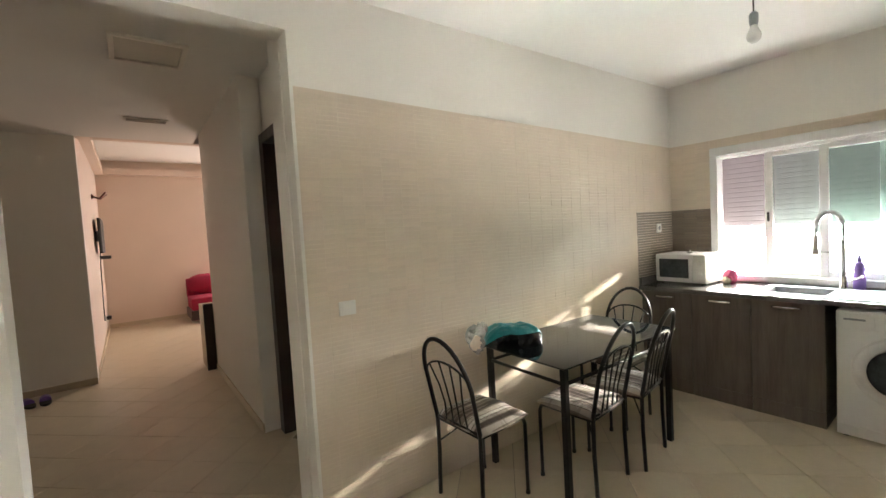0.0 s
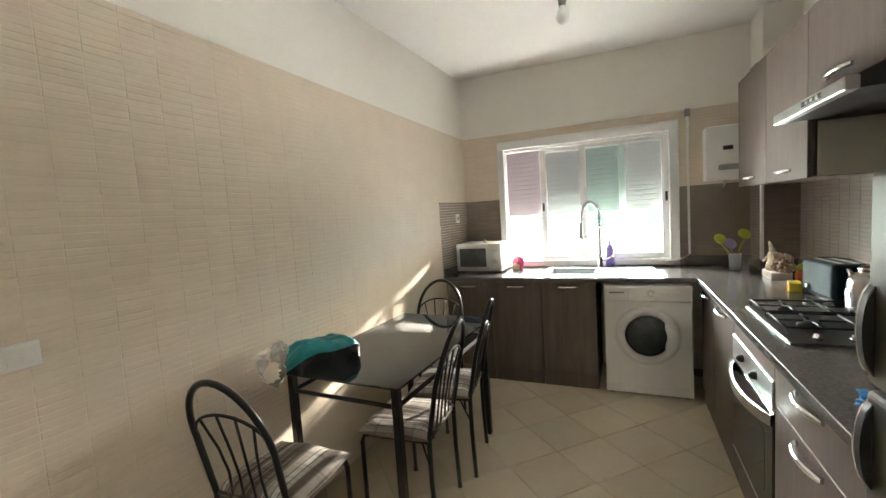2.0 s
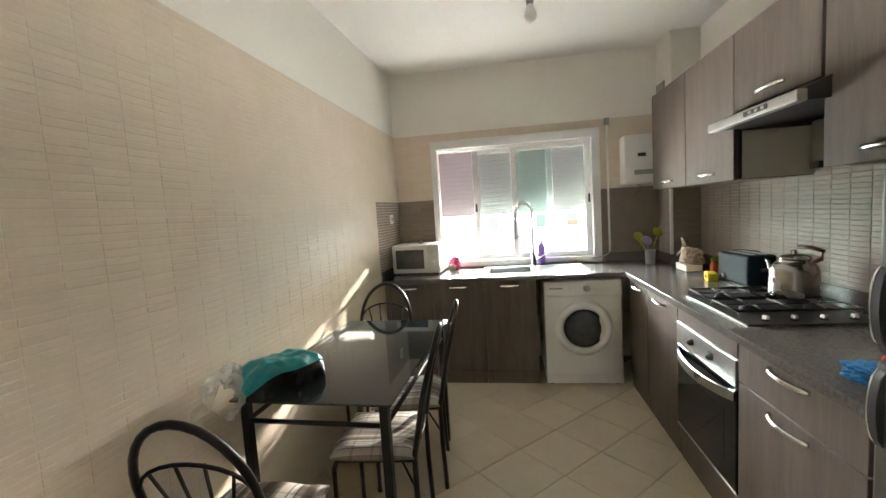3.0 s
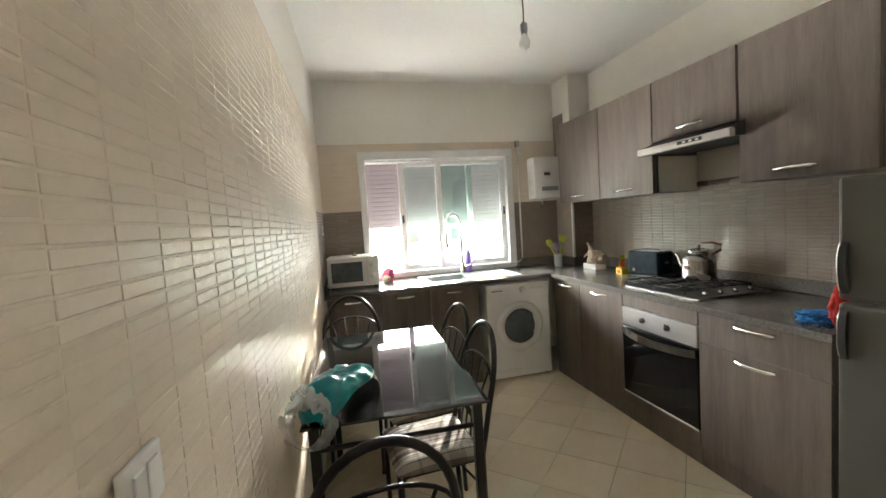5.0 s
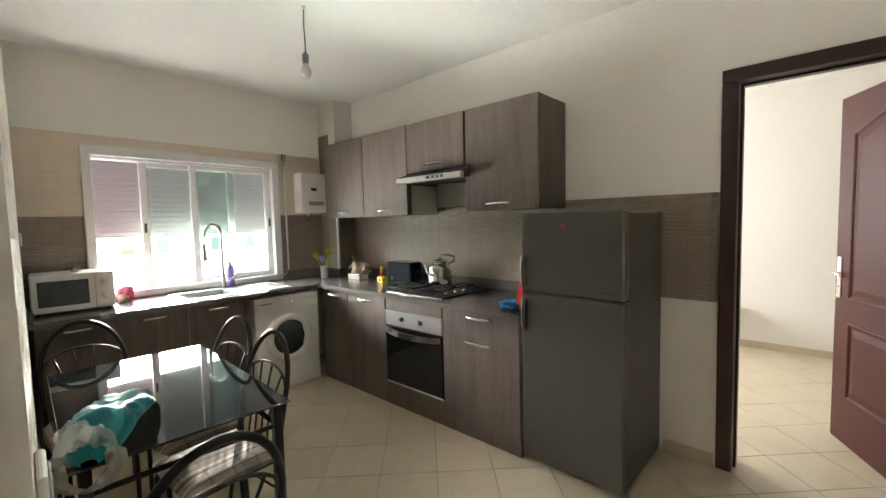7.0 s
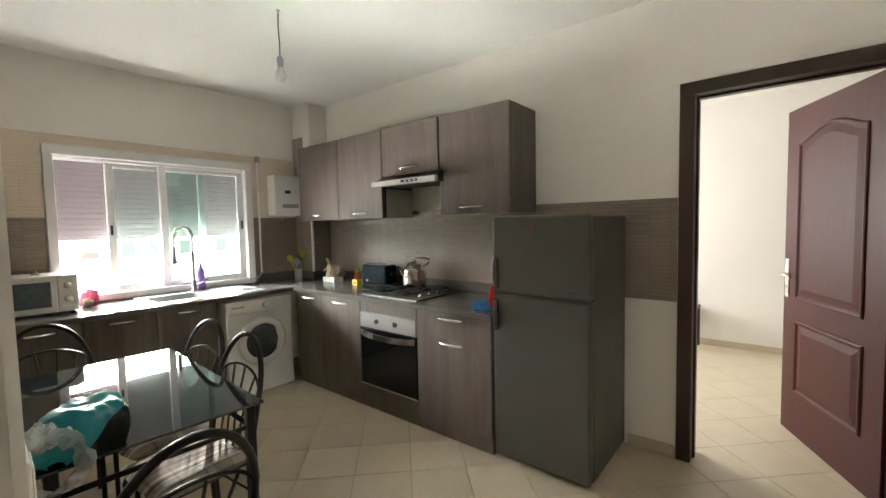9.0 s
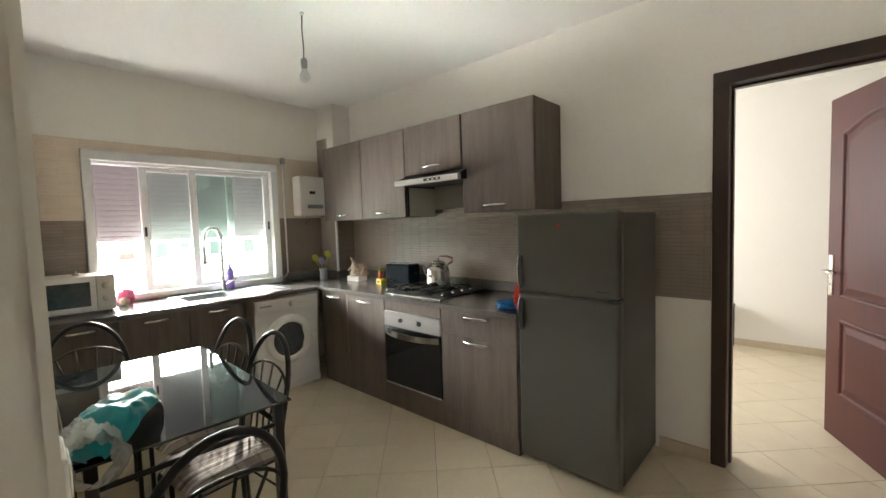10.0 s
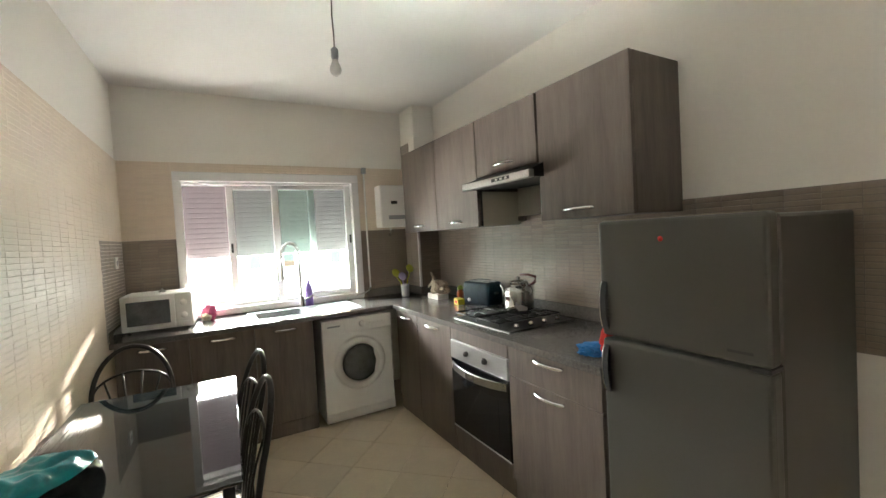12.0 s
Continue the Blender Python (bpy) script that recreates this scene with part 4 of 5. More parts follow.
ch = chair_at(pose(1.585, 1.79, 0, 0, 0, -88), "black tube chair with plaid seat at the head of the table")
for (x, y, rz), lab in (((2.13, 1.525, 4), "black tube chair with plaid seat pushed under the long side"),
                        ((2.565, 1.505, 8), "black tube chair with plaid seat beside another on the long side"),
                        ((2.955, 1.80, 91), "black tube chair with arched back by the sink cabinets")):
    c = copy_thing(ch, pose(x, y, 0, 0, 0, rz))
    c["label"] = lab


def crumpled(bm, c, size, seed, amp=0.18, flat=0.0, sub=4):
    """A closed, creased bag-like shape, flattened below."""
    rnd = random.Random(seed)
    off = Vector((rnd.random() * 9, rnd.random() * 9, rnd.random() * 9))
    r = bmesh.ops.create_icosphere(bm, subdivisions=sub, radius=1.0)
    for v in r["verts"]:
        d = v.co.normalized()
        fold = 0.35 - abs(noise.noise(d * 3.2 + off))
        small = 0.25 - abs(noise.noise(d * 7.5 - off))
        k = 1 + amp * (0.8 * noise.noise(d * 1.7 + off) + 1.0 * fold + 0.55 * small)
        p = Vector((d.x * size[0], d.y * size[1], d.z * size[2])) * k
        if p.z < -flat:
            p.z = -flat + (p.z + flat) * 0.05
        v.co = Vector(c) + p
    for f in bm.faces:
        f.smooth = True


def loaf(bm, x0, x1, w, h, grow, a_south, a_north):
    """A stuffed bag: a long mound with slanting folds, between two angles around its axis."""
    nu, nv = 36, 28
    rows = []
    for i in range(nu + 1):
        u = i / nu
        end = max(0.02, 1 - abs(2 * u - 1) ** 5)
        lo, hi = a_south(u), a_north(u)
        ring = []
        for j in range(nv + 1):
            a = lo + (hi - lo) * j / nv
            ca, sa = -math.cos(a), max(0.0, math.sin(a))
            crease = abs(noise.noise(Vector((u * 2.4 + a * 0.5, a * 0.9 - u, 4.7))))
            fine = abs(noise.noise(Vector((u * 5.5 - a * 0.8, a * 2.3 + u, 1.9))))
            k = (1 + 0.26 * (0.25 - crease) + 0.20 * (0.22 - fine) + 0.03 * noise.noise(Vector((u * 14, a * 6, 1)))) * end ** 0.4
            y = math.copysign(abs(ca) ** 0.75, ca) * w * k
            z = sa ** 0.7 * h * k * (0.92 + 0.14 * math.sin(3.1 * u + 0.4))
            ring.append(bm.verts.new(((x0 + (x1 - x0) * u) * (1 + grow * 0.6), y * (1 + grow), z * (1 + grow) + 0.001)))
        rows.append(ring)
    for r0, r1 in zip(rows, rows[1:]):
        for j in range(nv):
            bm.faces.new((r0[j], r1[j], r1[j + 1], r0[j + 1])).smooth = True


def film_loop(bm, c, ry, rz, start, end, width, depth, seed):
    """A crinkled band of thin film bent round an upright loop that faces along x."""
    nu, nv = 72, 10
    c = Vector(c)
    rows = []
    for i in range(nu + 1):
        a = start + (end - start) * i / nu
        rad = Vector((0, math.cos(a), math.sin(a)))
        w = width * (0.75 + 0.5 * abs(noise.noise(Vector((2.1 * a, seed, 0.3)))) + 0.35 * math.sin(a * 0.5 + 1.2) ** 2)
        row = []
        for j in range(nv + 1):
            v = 2 * j / nv - 1
            q = Vector((3.2 * a, 2.6 * v, seed))
            k = 0.014 * noise.noise(q) + 0.005 * noise.noise(q * 2.7) + 0.0018 * noise.noise(q * 6.5)
            p = c + Vector((0, rad.y * ry, rad.z * rz)) + rad * (w * v + k) + Vector((depth * v * math.sin(2.0 * a + seed) + 1.1 * k - 0.012 * (1 - rad.z), 0, 0))
            row.append(bm.verts.new(p))
        rows.append(row)
    for r0, r1 in zip(rows, rows[1:]):
        for j in range(nv):
            bm.faces.new((r0[j], r1[j], r1[j + 1], r0[j + 1])).smooth = True


bag = thing("plastic_bag", (1.945, 1.878, 0.76), "teal plastic bag over a black one with white handles", "plastic bag", rz=-28)
bm = bmesh.new()
loaf(bm, -0.165, 0.190, 0.098, 0.112, 0.0, lambda u: 0.0, lambda u: math.pi)
part("lower_bag", bm, M_BAGB, bag, "shiny black lower bag")
bm = bmesh.new()
loaf(bm, -0.168, 0.192, 0.098, 0.112, 0.045, lambda u: 0.28 + 0.55 * u + 0.12 * math.sin(7 * u), lambda u: math.pi - 0.15)
part("upper_bag", bm, M_TEAL, bag, "teal bag folded over the top")
to_bag = bag.matrix_basis.inverted()
bm = bmesh.new()
crumpled(bm, (1.802, 1.988, 0.866), (0.028, 0.036, 0.036), 8, 0.45, 0.05, 5)
part("knot", bm, M_BAGW, bag, "bunched clear white handles", to_bag)
bm = bmesh.new()
film_loop(bm, (1.746, 1.972, 0.804), 0.064, 0.072, 0.5, 0.5 + 2 * math.pi, 0.017, 0.024, 3.7)
part("handle_loop", bm, M_BAGW, bag, "clear white film loop hanging over the table edge", to_bag)

# ---- things on the worktop ----
mw = thing("microwave", (4.145, 1.735, Z_TOP), "white microwave oven with a dark window in the corner", "microwave", rz=-3)
bm = bmesh.new()
box(bm, (-0.165, -0.215, 0.012), (0.165, 0.215, 0.263), 0.008, 2)
part("body", bm, M_WHITE, mw)
d = bpart("door", (-0.182, -0.105, 0.016), (-0.165, 0.213, 0.260), M_WHITE, mw, "", 0.005, 2)
bpart("window", (-0.184, -0.075, 0.055), (-0.180, 0.180, 0.222), M_PORT, d, "dark door window", 0.003)
bpart("control_panel", (-0.180, -0.213, 0.016), (-0.165, -0.108, 0.260), M_PLASTIC, mw, "", 0.004)
for kz in (0.10, 0.19):
    lpart("knob", [(0.022, -0.179), (0.022, -0.190), (0.017, -0.198), (0.001, -0.199)], (0, -0.16, kz), M_PLASTIC, mw, "round white dial", 18, "x")
bpart("button", (-0.186, -0.20, 0.03), (-0.179, -0.12, 0.055), M_PLASTIC, mw, "", 0.002)
for fx in (-0.13, 0.13):
    for fy in (-0.18, 0.18):
        lpart("foot", [(0.012, 0), (0.012, 0.014)], (fx, fy, 0), M_BLACKP, mw, "", 10)
jar = thing("small_jar_lid", (4.12, 1.72, Z_TOP + 0.263), "small metal lid lying on the microwave", "lid")
lpart("lid", [(0.022, 0), (0.022, 0.012), (0.008, 0.016), (0.006, 0.028), (0.001, 0.030)], (0, 0, 0), M_STEEL, jar, "", 16)
pk = thing("sponge_pouch", (4.20, 1.43, Z_TOP), "pink and red plastic pouch beside the microwave", "pouch")
bm = bmesh.new()
crumpled(bm, (0, 0, 0.055), (0.045, 0.05, 0.06), 12, 0.4, 0.055)
part("pouch", bm, M_PINK, pk)
bm = bmesh.new()
crumpled(bm, (-0.03, 0.02, 0.03), (0.03, 0.035, 0.032), 15, 0.25, 0.03)
part("wrapper", bm, M_ORN, pk, "pale wrapper")
bt = thing("detergent_bottle", (4.25, 0.645, Z_TOP), "purple washing-up liquid bottle beside the tap", "bottle")
lpart("bottle", [(0.034, 0), (0.036, 0.02), (0.034, 0.09), (0.028, 0.12), (0.033, 0.15), (0.026, 0.19), (0.014, 0.205)], (0, 0, 0), M_PURPLE, bt, "", 20)
lpart("cap", [(0.014, 0.203), (0.014, 0.225), (0.008, 0.235), (0.006, 0.255)], (0, 0, 0), M_PURPLE, bt, "purple cap", 14)

va = thing("utensil_jar", (4.09, -0.225, Z_TOP), "ribbed metal jar holding lime and lilac kitchen utensils", "utensil jar")
lpart("jar", [(0.032, 0), (0.036, 0.004), (0.036, 0.02), (0.038, 0.03), (0.036, 0.04), (0.039, 0.06), (0.037, 0.07), (0.041, 0.10), (0.042, 0.12), (0.036, 0.12), (0.034, 0.03)], (0, 0, 0), M_SINK, va, "", 20)
for (tx, ty, tz, mm, lab) in ((-0.02, 0.095, 0.235, M_LIME, "lime spatula"), (0.0, -0.06, 0.265, M_LIME, "lime spoon"), (-0.03, 0.035, 0.20, M_LILAC, "lilac spatula")):
    u = tpart("handle", [(0, 0, 0.02), (tx * 0.5, ty * 0.5, tz * 0.6), (tx, ty, tz - 0.03)], 0.006, mm, va, lab)
    bm = bmesh.new()
    bmesh.ops.create_uvsphere(bm, u_segments=14, v_segments=8, radius=1.0)
    for v in bm.verts:
        v.co = Vector((tx + v.co.x * 0.012, ty + v.co.y * 0.040, tz + v.co.z * 0.038 + v.co.y * 0.010))
    for f in bm.faces:
        f.smooth = True
    part("head", bm, mm, u)

orn = thing("ornament", (3.72, -0.37, Z_TOP), "cream ceramic figure on a small white box", "ornament")
bpart("base_box", (-0.10, -0.06, 0), (0.09, 0.05, 0.048), M_PLASTIC, orn, "low white box", 0.004)
lpart("figure", [(0.036, 0.048), (0.040, 0.07), (0.032, 0.10), (0.024, 0.12), (0.030, 0.14), (0.024, 0.165), (0.008, 0.175)], (0.02, 0.01, 0), M_ORN, orn, "cream figure", 18)
tpart("plume", [(0.02, 0.01, 0.165), (0.03, 0.015, 0.20), (0.055, 0.02, 0.235)], 0.020, M_ORN, orn, "pale tip", 8, False, 0.006)
tpart("wing", [(0.03, 0.01, 0.13), (0.055, 0.035, 0.125), (0.07, 0.05, 0.10)], 0.018, M_ORN, orn, "pale wing", 8, False, 0.005)
bm = bmesh.new()
crumpled(bm, (-0.055, -0.02, 0.096), (0.088, 0.05, 0.056), 22, 0.5, 0.047, 5)
part("bundle", bm, M_BUNDLE, orn, "brownish bundled wrap")
ye = thing("sponge_pack", (3.29, -0.34, Z_TOP), "small yellow pack of sponges", "sponge pack", rz=-12)
bpart("pack", (-0.05, -0.03, 0), (0.05, 0.03, 0.050), M_YELLOW, ye, "", 0.006, 2)
bpart("label", (-0.03, 0.0295, 0.012), (0.02, 0.0315, 0.034), M_REDC, ye, "orange print", 0)
pkt = thing("snack_packet", (3.365, -0.40, Z_TOP), "upright orange and green foil packet beside the toaster", "packet", rz=25)
bm = bmesh.new()
crumpled(bm, (0, 0, 0.062), (0.016, 0.040, 0.066), 52, 0.25, 0.062)
part("pouch", bm, M_ORANGE, pkt)
bm = bmesh.new()
crumpled(bm, (0, 0, 0.118), (0.012, 0.036, 0.022), 53, 0.3, 0.022)
part("top", bm, M_LIME, pkt, "green folded top")
to = thing("toaster", (3.11, -0.45, Z_TOP), "glossy blue black two-slot toaster", "toaster", rz=6)
bm = bmesh.new()
box(bm, (-0.148, -0.080, 0.012), (0.145, 0.080, 0.190), 0.020, 4)
part("shell", bm, M_TOAST, to)
for sy in (-0.03, 0.03):
    bpart("slot", (-0.115, sy - 0.012, 0.188), (0.11, sy + 0.012, 0.192), M_STEEL, to, "steel bread slot", 0.001)
bpart("base", (-0.140, -0.075, 0), (0.138, 0.075, 0.014), M_BLACKP, to, "", 0.003)
bpart("lever", (-0.168, -0.015, 0.10), (-0.146, 0.015, 0.115), M_BLACKP, to, "", 0.003)
tpart("cord", [(0.142, 0.03, 0.03), (0.185, 0.04, 0.05), (0.192, 0.03, 0.12), (0.15, 0.0, 0.190), (0.06, -0.02, 0.200), (-0.02, -0.06, 0.196), (-0.05, -0.095, 0.16)], 0.0035, M_BLACKP, to, "black cord", 6)
lpart("knob", [(0.013, 0.079), (0.013, 0.090), (0.001, 0.092)], (0.07, 0, 0.05), M_STEEL, to, "", 14, "y")

hob = thing("gas_hob", (2.535, -0.27, Z_TOP), "four-burner steel gas hob with black pan supports", "hob")
bm = bmesh.new()
box(bm, (-0.295, -0.255, 0.001), (0.295, 0.255, 0.0100), 0.0015, 1)
part("plate", bm, M_DSTEEL, hob)
for lo, hi in (((-0.297, 0.2555, 0.001), (0.297, 0.2570, 0.004)), ((0.2955, -0.255, 0.001), (0.298, 0.255, 0.004))):
    bpart("rim", lo, hi, M_STEEL, hob, "bright steel rim", 0.002)
for bx in (-0.07, 0.19):
    for by in (-0.125, 0.125):
        rr = 0.045 if bx * by < 0 else 0.034
        lpart("burner", [(rr, 0.012), (rr, 0.022), (rr * 0.8, 0.026), (rr * 0.75, 0.034), (0.001, 0.036)], (bx, by, 0), M_BLACKP, hob, "black burner cap", 18)
for bx in (-0.07, 0.19):
    bm = bmesh.new()
    for sx in (-0.115, 0.115):
        tube(bm, [(bx + sx, -0.235, 0.014), (bx + sx, -0.235, 0.037), (bx + sx, 0.235, 0.037), (bx + sx, 0.235, 0.014)], 0.005, 6)
    for sy in (-0.235, 0.0, 0.235):
        tube(bm, [(bx - 0.115, sy, 0.037), (bx + 0.115, sy, 0.037)], 0.0045, 6)
    for sy in (-0.125, 0.125):
        for a in range(4):
            ca, sa = math.cos(a * math.pi / 2), math.sin(a * math.pi / 2)
            tube(bm, [(bx + 0.025 * ca, sy + 0.025 * sa, 0.038), (bx + 0.11 * ca, sy + 0.11 * sa, 0.038)], 0.004, 6)
    part("pan_support", bm, M_BLACK, hob, "black iron pan support")
for k in range(4):
    lpart("knob", [(0.015, 0.012), (0.015, 0.020), (0.012, 0.034), (0.001, 0.035)], (-0.245, -0.16 + 0.107 * k, 0), M_CHROME, hob, "bright steel knob", 16)

ket = thing("kettle", (2.62, -0.41, Z_TOP + 0.042), "dented aluminium kettle with a dark red handle on the hob", "kettle")
ket.scale = (1.04, 1.04, 1.14)
lpart("body", [(0.088, 0), (0.094, 0.005), (0.094, 0.012), (0.092, 0.10), (0.086, 0.122), (0.070, 0.138), (0.058, 0.143), (0.057, 0.152), (0.060, 0.154)], (0, 0, 0), M_ALUM, ket, "", 32)
lpart("lid", [(0.060, 0.153), (0.060, 0.160), (0.050, 0.166), (0.030, 0.171), (0.009, 0.173), (0.013, 0.186), (0.001, 0.190)], (0, 0, 0), M_ALUM, ket, "", 24)
tpart("spout", [(0.088, 0.02, 0.05), (0.112, 0.026, 0.065), (0.122, 0.03, 0.095), (0.132, 0.033, 0.125), (0.148, 0.037, 0.135)], 0.014, M_ALUM, ket, "", 12, False, 0.007)
tpart("handle", [(-0.075, -0.02, 0.14), (-0.125, -0.03, 0.165), (-0.135, -0.03, 0.195), (-0.08, -0.02, 0.205), (-0.02, -0.005, 0.203)], 0.008, M_BRASS, ket, "dark red handle", 10)
bpart("label", (-0.018, 0.086, 0.055), (0.022, 0.0935, 0.078), M_BRASS, ket, "faded red print", 0.001)
bl = thing("dishcloth", (1.69, -0.06, Z_TOP), "crumpled blue dishcloth on the worktop by the fridge", "cloth")
bm = bmesh.new()
crumpled(bm, (0, 0, 0.022), (0.066, 0.055, 0.026), 31, 0.6, 0.02, 5)
part("cloth", bm, M_BLUE, bl)
rd = thing("red_bag", (1.605, -0.06, Z_TOP), "bright red plastic bag squeezed beside the fridge", "plastic bag")
bm = bmesh.new()
crumpled(bm, (0, 0, 0.085), (0.03, 0.05, 0.09), 37, 0.4, 0.084)
part("bag", bm, M_REDC, rd)


# ---- hall, living room and neighbouring room ----
sofa = thing("sofa", (1.65, 9.45, 0), "crimson sofa with a dark base against the living room wall", "sofa")
bpart("base", (-0.72, -0.40, 0.04), (0.9, 0.42, 0.22), M_FRAME, sofa, "dark base", 0.01)
bpart("seat", (-0.70, -0.38, 0.22), (0.88, 0.30, 0.45), M_SOFA, sofa, "crimson seat cushion", 0.03, 3)
bm = bmesh.new()
crumpled(bm, (-0.40, 0.26, 0.66), (0.30, 0.13, 0.20), 41, 0.08, 0.20)
part("cushion", bm, M_SOFA, sofa, "leaning crimson cushion")
bpart("backrest", (-0.70, 0.28, 0.40), (0.88, 0.44, 0.78), M_SOFA, sofa, "", 0.03, 3)
side = thing("low_cabinet", (0.77, 5.66, 0), "low pale cabinet with a dark upright edge in the hall", "cabinet")
bpart("body", (-0.045, -0.05, 0), (0.18, 0.35, 0.74), M_ORN, side, "", 0.004)
bpart("edge", (-0.05, -0.09, 0), (0.05, -0.05, 0.78), M_FRAME, side, "dark upright edge", 0.004)
tv = thing("wall_television", (-0.30, 8.35, 1.42), "flat black television on a wall arm with hanging cables", "television")
bpart("screen", (0.05, -0.42, 0.0), (0.09, 0.42, 0.52), M_BLACKP, tv, "", 0.006)
bpart("bracket", (0.0, -0.1, 0.18), (0.05, 0.1, 0.34), M_GREY, tv)
bpart("box", (0.02, 0.10, -0.10), (0.16, 0.36, -0.05), M_BLACKP, tv, "small dark receiver")
tpart("cable", [(0.04, -0.1, 0.0), (0.03, -0.12, -0.4), (0.02, -0.05, -0.8), (0.015, 0.0, -1.05)], 0.008, M_BLACKP, tv)
wl = thing("wall_lamp", (-0.30, 8.3, 2.28), "small branched brass wall lamp, unlit", "wall lamp")
lpart("plate", [(0.04, 0), (0.03, 0.02), (0.001, 0.025)], (0, 0, 0), M_BRASS, wl, "", 14, "x")
for sy in (-1, 1):
    tpart("arm", [(0.01, 0, 0), (0.10, sy * 0.08, -0.03), (0.18, sy * 0.18, 0.05)], 0.012, M_BRASS, wl)
soc = thing("socket", (-0.30, 8.9, 0.34), "black plug in a low wall socket", "socket")
bpart("plate", (0, -0.05, -0.05), (0.015, 0.05, 0.05), M_PLASTIC, soc, "", 0.003)
bpart("plug", (0.015, -0.03, -0.03), (0.08, 0.03, 0.03), M_BLACKP, soc, "black plug", 0.006)
for px, rz in ((-0.80, 20), (-0.68, 8)):
    sh = thing("slipper", (px, 5.72, 0), "dark purple slipper lying on the hall floor", "slipper", "pair of slippers", rz)
    bm = bmesh.new()
    prism(bm, [(0.045 * math.cos(a), 0.125 * math.sin(a) + 0.0) for a in [2 * math.pi * i / 20 for i in range(20)]], "z", 0, 0.022)
    part("sole", bm, M_BLACKP, sh)
    bm = bmesh.new()
    prism(bm, [(0.045 * math.cos(a), 0.045 * math.sin(a) + 0.022) for a in [math.pi * i / 12 for i in range(13)]], "y", 0.0, 0.08)
    part("strap", bm, M_PURPLE, sh, "purple strap")
lowt = thing("side_table", (1.12, -3.16, 0), "small dark low table in the neighbouring room", "table")
bpart("tabletop", (-0.20, -0.16, 0.44), (0.20, 0.16, 0.465), M_FRAME, lowt)
for sx in (-0.18, 0.18):
    for sy in (-0.14, 0.14):
        bpart("leg", (sx - 0.015, sy - 0.015, 0), (sx + 0.015, sy + 0.015, 0.44), M_FRAME, lowt)


# ---- wall tiles and floor tiles ----
ROW, COL = 0.0232, 0.1145
GAP_H, GAP_V = 0.0025, 0.0016


def tile_mesh(name, w, h, d, material, bev=0.0016):
    """One tile: outer face at -d, chamfered edges, open back."""
    x, z = w / 2, h / 2
    vs = [(-x, 0, -z), (x, 0, -z), (x, 0, z), (-x, 0, z), (-x, -d + bev, -z), (x, -d + bev, -z), (x, -d + bev, z), (-x, -d + bev, z),
          (-x + bev, -d, -z + bev), (x - bev, -d, -z + bev), (x - bev, -d, z - bev), (-x + bev, -d, z - bev)]
    fs = [(8, 9, 10, 11)] + [(a + i, a + (i + 1) % 4, b + (i + 1) % 4, b + i) for a, b in ((0, 4), (4, 8)) for i in range(4)]
    me = bpy.data.meshes.new(name)
    me.from_pydata(vs, [], fs)
    me.materials.append(material)
    return me


def tiled(parent_name, label, m, cells, material, joint, d=0.009, backing=(), singles=300, jitter=0.0006):
    """Tiles on a wall frame m (x along, -y into the room): the first singles as pieces, the rest joined."""
    root = tagged(new(parent_name), label, "wall tiles", "", "structure")
    root.matrix_basis = m
    bm = bmesh.new()
    for lo, hi in backing:
        box(bm, lo, hi)
    if backing:
        part("joints", bm, joint, root)
    rnd = random.Random(7)
    shared = {}
    V, F = [], []
    for i, (cx, cz, w, h) in enumerate(cells):
        key = (round(w, 4), round(h, 4))
        if key not in shared:
            shared[key] = tile_mesh("tile", w, h, d, material, 0.0022 if material is M_DARK else 0.0016)
        dy = rnd.uniform(-jitter, jitter)
        if i < singles:
            t = new("tile", shared[key])
            t.parent = root
            t.matrix_basis = pose(cx, dy, cz, rnd.uniform(-0.25, 0.25), 0, rnd.uniform(-0.08, 0.08))
        else:
            k = len(V)
            V += [(cx + v.co.x, v.co.y + dy, cz + v.co.z) for v in shared[key].vertices]
            F += [tuple(k + j for j in p.vertices) for p in shared[key].polygons]
    if V:
        me = bpy.data.meshes.new("tile_field")
        me.from_pydata(V, [], F)
        me.materials.append(material)
        rest = new("tile_field", me)
        rest.parent = root
        rest["kind"] = "stuff"
    return root


def cells_of(x0, x1, za, zb, keep=lambda x, z: True, lean=0.0, length=1.0, col=COL, row=ROW):
    out = []
    n = max(1, round((zb - za) / row))
    h = (zb - za) / n
    nx = max(1, math.ceil((x1 - x0) / col - 0.15))
    for k in range(n):
        for i in range(nx):
            xa, xb = x0 + i * col, min(x1, x0 + (i + 1) * col)
            cx, cz = (xa + xb) / 2, za + (k + 0.5) * h
            if xb - xa < 0.02 or not keep(cx, cz):
                continue
            s = 1 + lean * (1 - cx / length)
            out.append((cx, cz * s, xb - xa - GAP_V, h * s - GAP_H))
    return out


TAN_Z, DARK_Z, LEAN = 2.15, 1.54, 0.034
XD = N_LEN - 0.635
cells = cells_of(0.0, N_LEN, 0.0, TAN_Z, lambda x, z: not (x > XD and z < DARK_Z), LEAN, N_LEN)
near = [c for c in cells if c[0] < 0.92 and 1.05 < c[1] < 1.93]
far = [c for c in cells if not (c[0] < 0.92 and 1.05 < c[1] < 1.93)]
tb = tiled("wall_tiles_north", "long beige glazed wall tiles with grey joints beside the table", M_N, near + far, M_TAN, M_TANJ)
bm = bmesh.new()
prism(bm, [(0.001, 0.0), (N_LEN, 0.0), (N_LEN, TAN_Z + 0.002), (0.001, TAN_Z * (1 + LEAN) + 0.002)], "y", -0.0082, 0.001)
part("joints", bm, M_TANJ, tb)
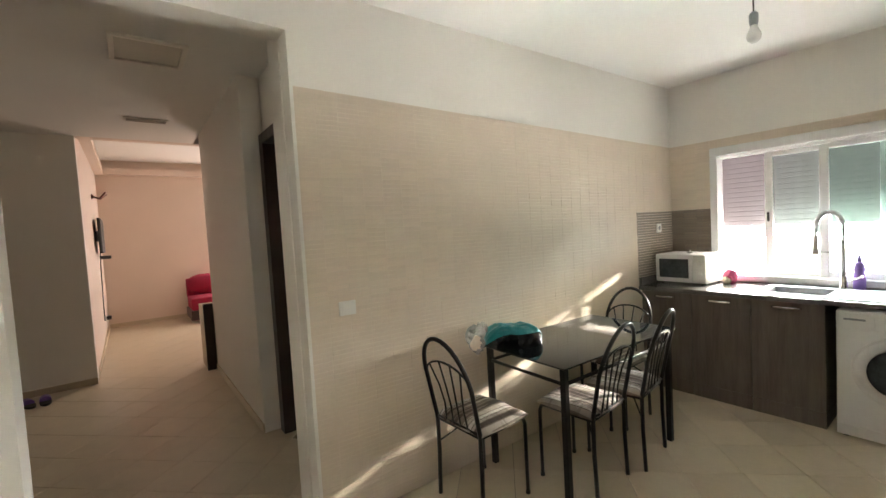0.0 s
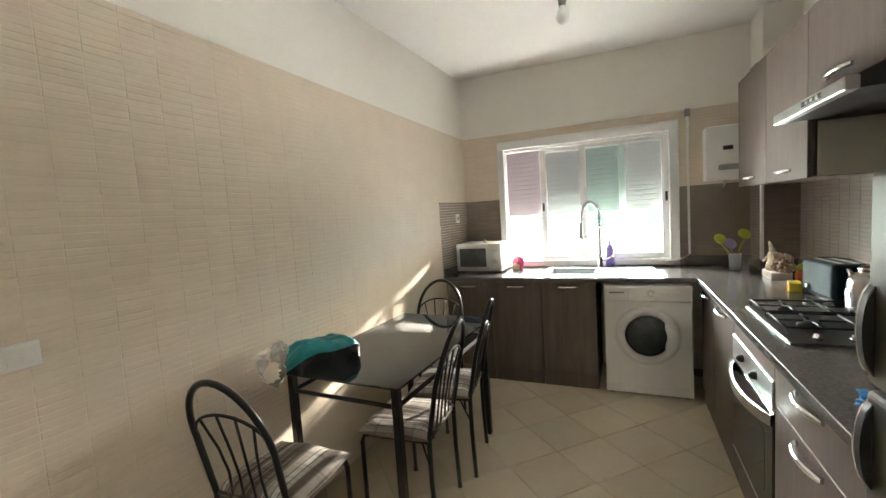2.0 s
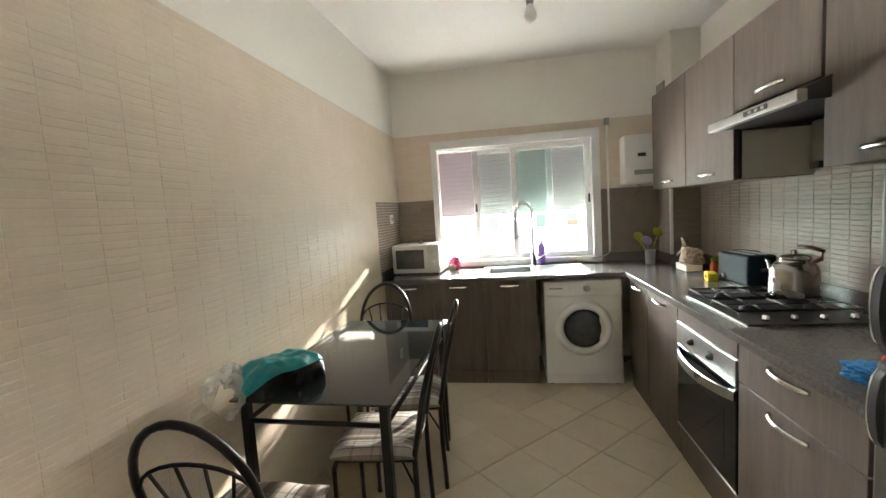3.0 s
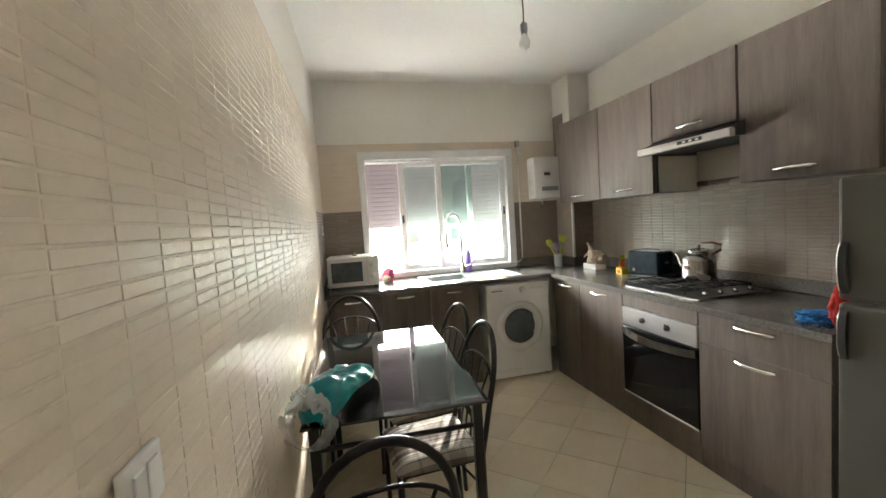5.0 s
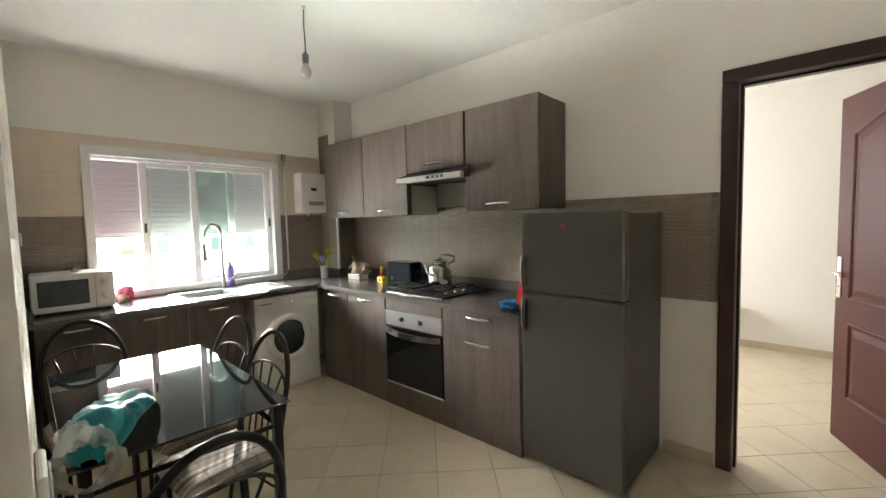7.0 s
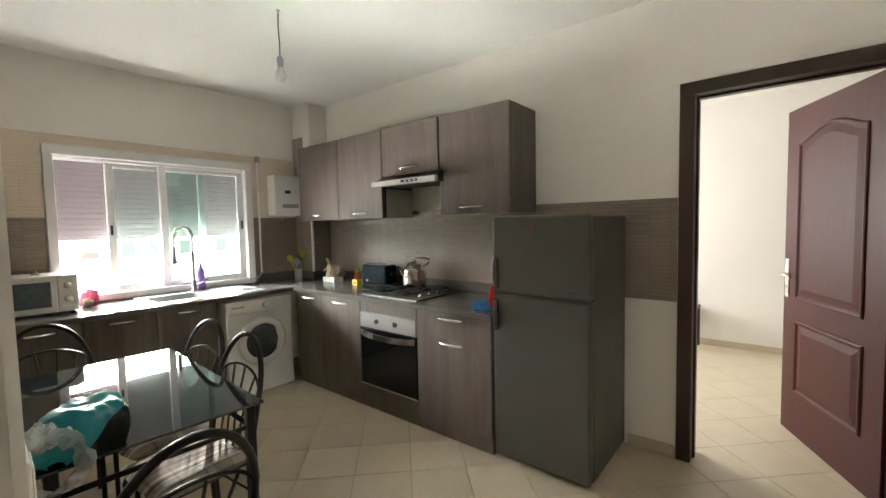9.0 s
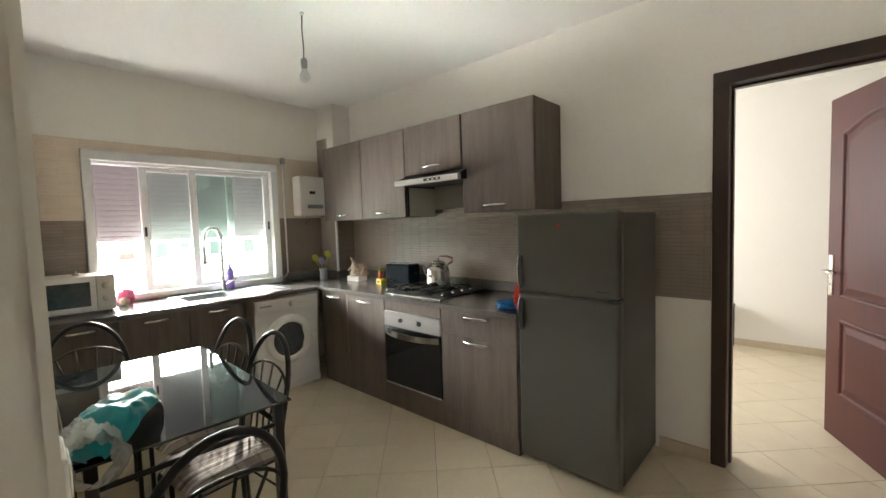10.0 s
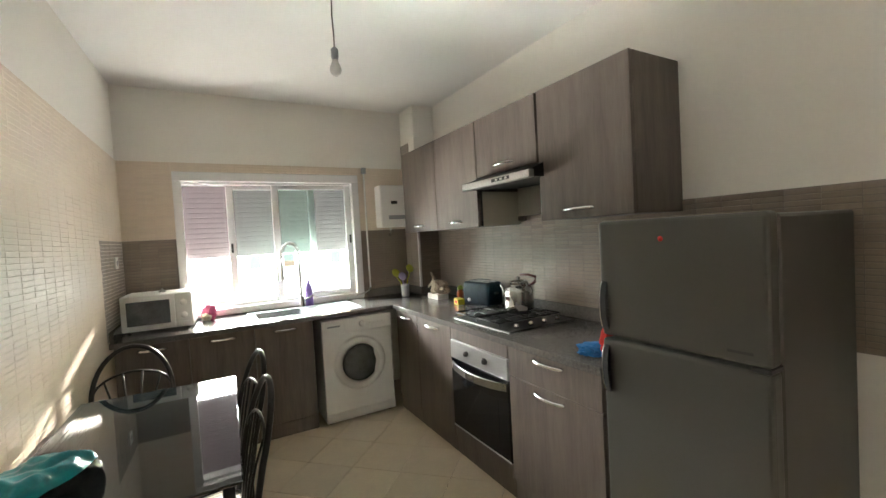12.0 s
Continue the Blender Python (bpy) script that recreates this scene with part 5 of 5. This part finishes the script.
struct("tile_corner_trim", [((-0.004, -0.010, 0), (0.013, 0.0, TAN_Z * (1 + LEAN) + 0.004))], M_PAINT, "plastered edge of the tiled wall at the passage", "trim", M_N)
tiled("wall_tiles_north_dark", "taupe glazed wall tiles above the worktop corner", M_N, cells_of(XD + 0.002, N_LEN, Z_TOP, DARK_Z), M_DARK, M_DARKJ, 0.010,
      [((XD, -0.0080, Z_TOP), (N_LEN, -0.0070, DARK_Z))], 60)
M_E = pose(X_E, 1.975, 0, 0, 0, -90)
wa, wb = 1.975 - WIN[1] - 0.022, 1.975 - WIN[0] + 0.037
ee = 1.975 + 0.385
tiled("wall_tiles_east", "beige glazed tiles around the top of the window", M_E,
      cells_of(0, wa, DARK_Z, TAN_Z) + cells_of(wb, ee, DARK_Z, TAN_Z) + cells_of(wa, wb, 2.085, TAN_Z), M_TAN, M_TANJ, 0.009,
      [((0, -0.0076, DARK_Z), (wa, 0, TAN_Z)), ((wb, -0.0076, DARK_Z), (ee, 0, TAN_Z)), ((wa, -0.0076, 2.08), (wb, 0, TAN_Z))], 120)
tiled("wall_tiles_east_dark", "taupe glazed tiles beside the window above the worktop", M_E, cells_of(0, wa, Z_TOP, DARK_Z) + cells_of(wb, ee, Z_TOP, DARK_Z), M_DARK, M_DARKJ, 0.009,
      [((0, -0.0070, Z_TOP), (wa, 0, DARK_Z - 0.001)), ((wb, -0.0070, Z_TOP), (ee, 0, DARK_Z - 0.001))], 120)
M_S = pose(X_E, Y_S, 0, 0, 0, 180)
sa, sb = X_E - 4.05, X_E - 0.695
tiled("wall_tiles_south", "band of taupe glazed tiles behind the hob and fridge", M_S, cells_of(sa, sb, 0.95, 1.558)[::-1], M_DARK, M_DARKJ, 0.009,
      [((sa, -0.0070, 0.95), (sb, 0, 1.56))], 300)
M_C = pose(X_E, -0.385, 0, 0, 0, 180)
tiled("wall_tiles_column", "taupe and beige tiles on the corner column", M_C, cells_of(0.01, 0.30, Z_TOP, 1.56), M_DARK, M_DARKJ, 0.009,
      [((0.0, -0.0070, Z_TOP), (0.302, 0, 1.56))], 40)
tiled("wall_tiles_column_top", "patch of grey taupe tiles high on the corner column", M_C, cells_of(0.01, 0.18, 1.56, 2.38), M_TAUPE, M_DARKJ, 0.009, [((0.0, -0.0070, 1.561), (0.18, 0, 2.38))], 30)
M_CW = pose(4.05, -0.385, 0, 0, 0, -90)
tiled("wall_tiles_column_side", "taupe tiles on the side of the corner column", M_CW, cells_of(0.005, 0.22, Z_TOP, 1.56), M_DARK, M_DARKJ, 0.009,
      [((0.0, -0.0070, Z_TOP), (0.22, 0, 1.56))], 40)
edge = tagged(bpart("tile_edge_trim", (4.032, -0.388, 0.965), (4.054, -0.366, 1.56), M_ALU, None, "", 0.003), "bright metal trim along the column's tiled edge", "trim", "", "structure")

# floor: square cream tiles laid diagonally
fl = tagged(new("floor_tiles"), "cream ceramic floor tiles laid diagonally with thin grey joints", "floor tiles", "", "structure")
S = 0.325
fm = tile_mesh("floor_tile", S - 0.0035, S - 0.0035, 0.006, M_FLOOR, 0.001)
turn = pose(0, 0, 0, -90, 0, 0)
V, F = [], []
rnd = random.Random(11)
HD = S / math.sqrt(2)
one = 0
for i in range(-24, 30):
    for j in range(-24, 46):
        if (i + j) % 2 == 0:
            continue
        x, y = 1.87 + HD * i, 0.46 + HD * j
        kitchen = X_W - 0.1 < x < X_E - 0.05 and Y_S - 0.05 < y < 2.2
        if not (kitchen or (-2.4 < x < 3.3 and Y_FAR - 0.14 < y < Y_S) or (-1.7 < x < 1.1 and 2.2 <= y < 6.2) or (-0.54 < x < 3.4 and 6.0 < y < 10.1) or (0.8 < x < 3.4 and 5.5 < y <= 6.0)):
            continue
        m = pose(x, y, -0.004 + rnd.uniform(-0.0002, 0.0002), 0, 0, 45) @ turn
        if kitchen and one < 300:
            t = new("floor_tile", fm)
            t.parent = fl
            t.matrix_basis = m
            one += 1
        else:
            k = len(V)
            V += [m @ v.co for v in fm.vertices]
            F += [tuple(k + q for q in p.vertices) for p in fm.polygons]
me = bpy.data.meshes.new("floor_tile_field")
me.from_pydata(V, [], F)
me.materials.append(M_FLOOR)
ff = new("floor_tile_field", me)
ff.parent = fl
ff["kind"] = "stuff"
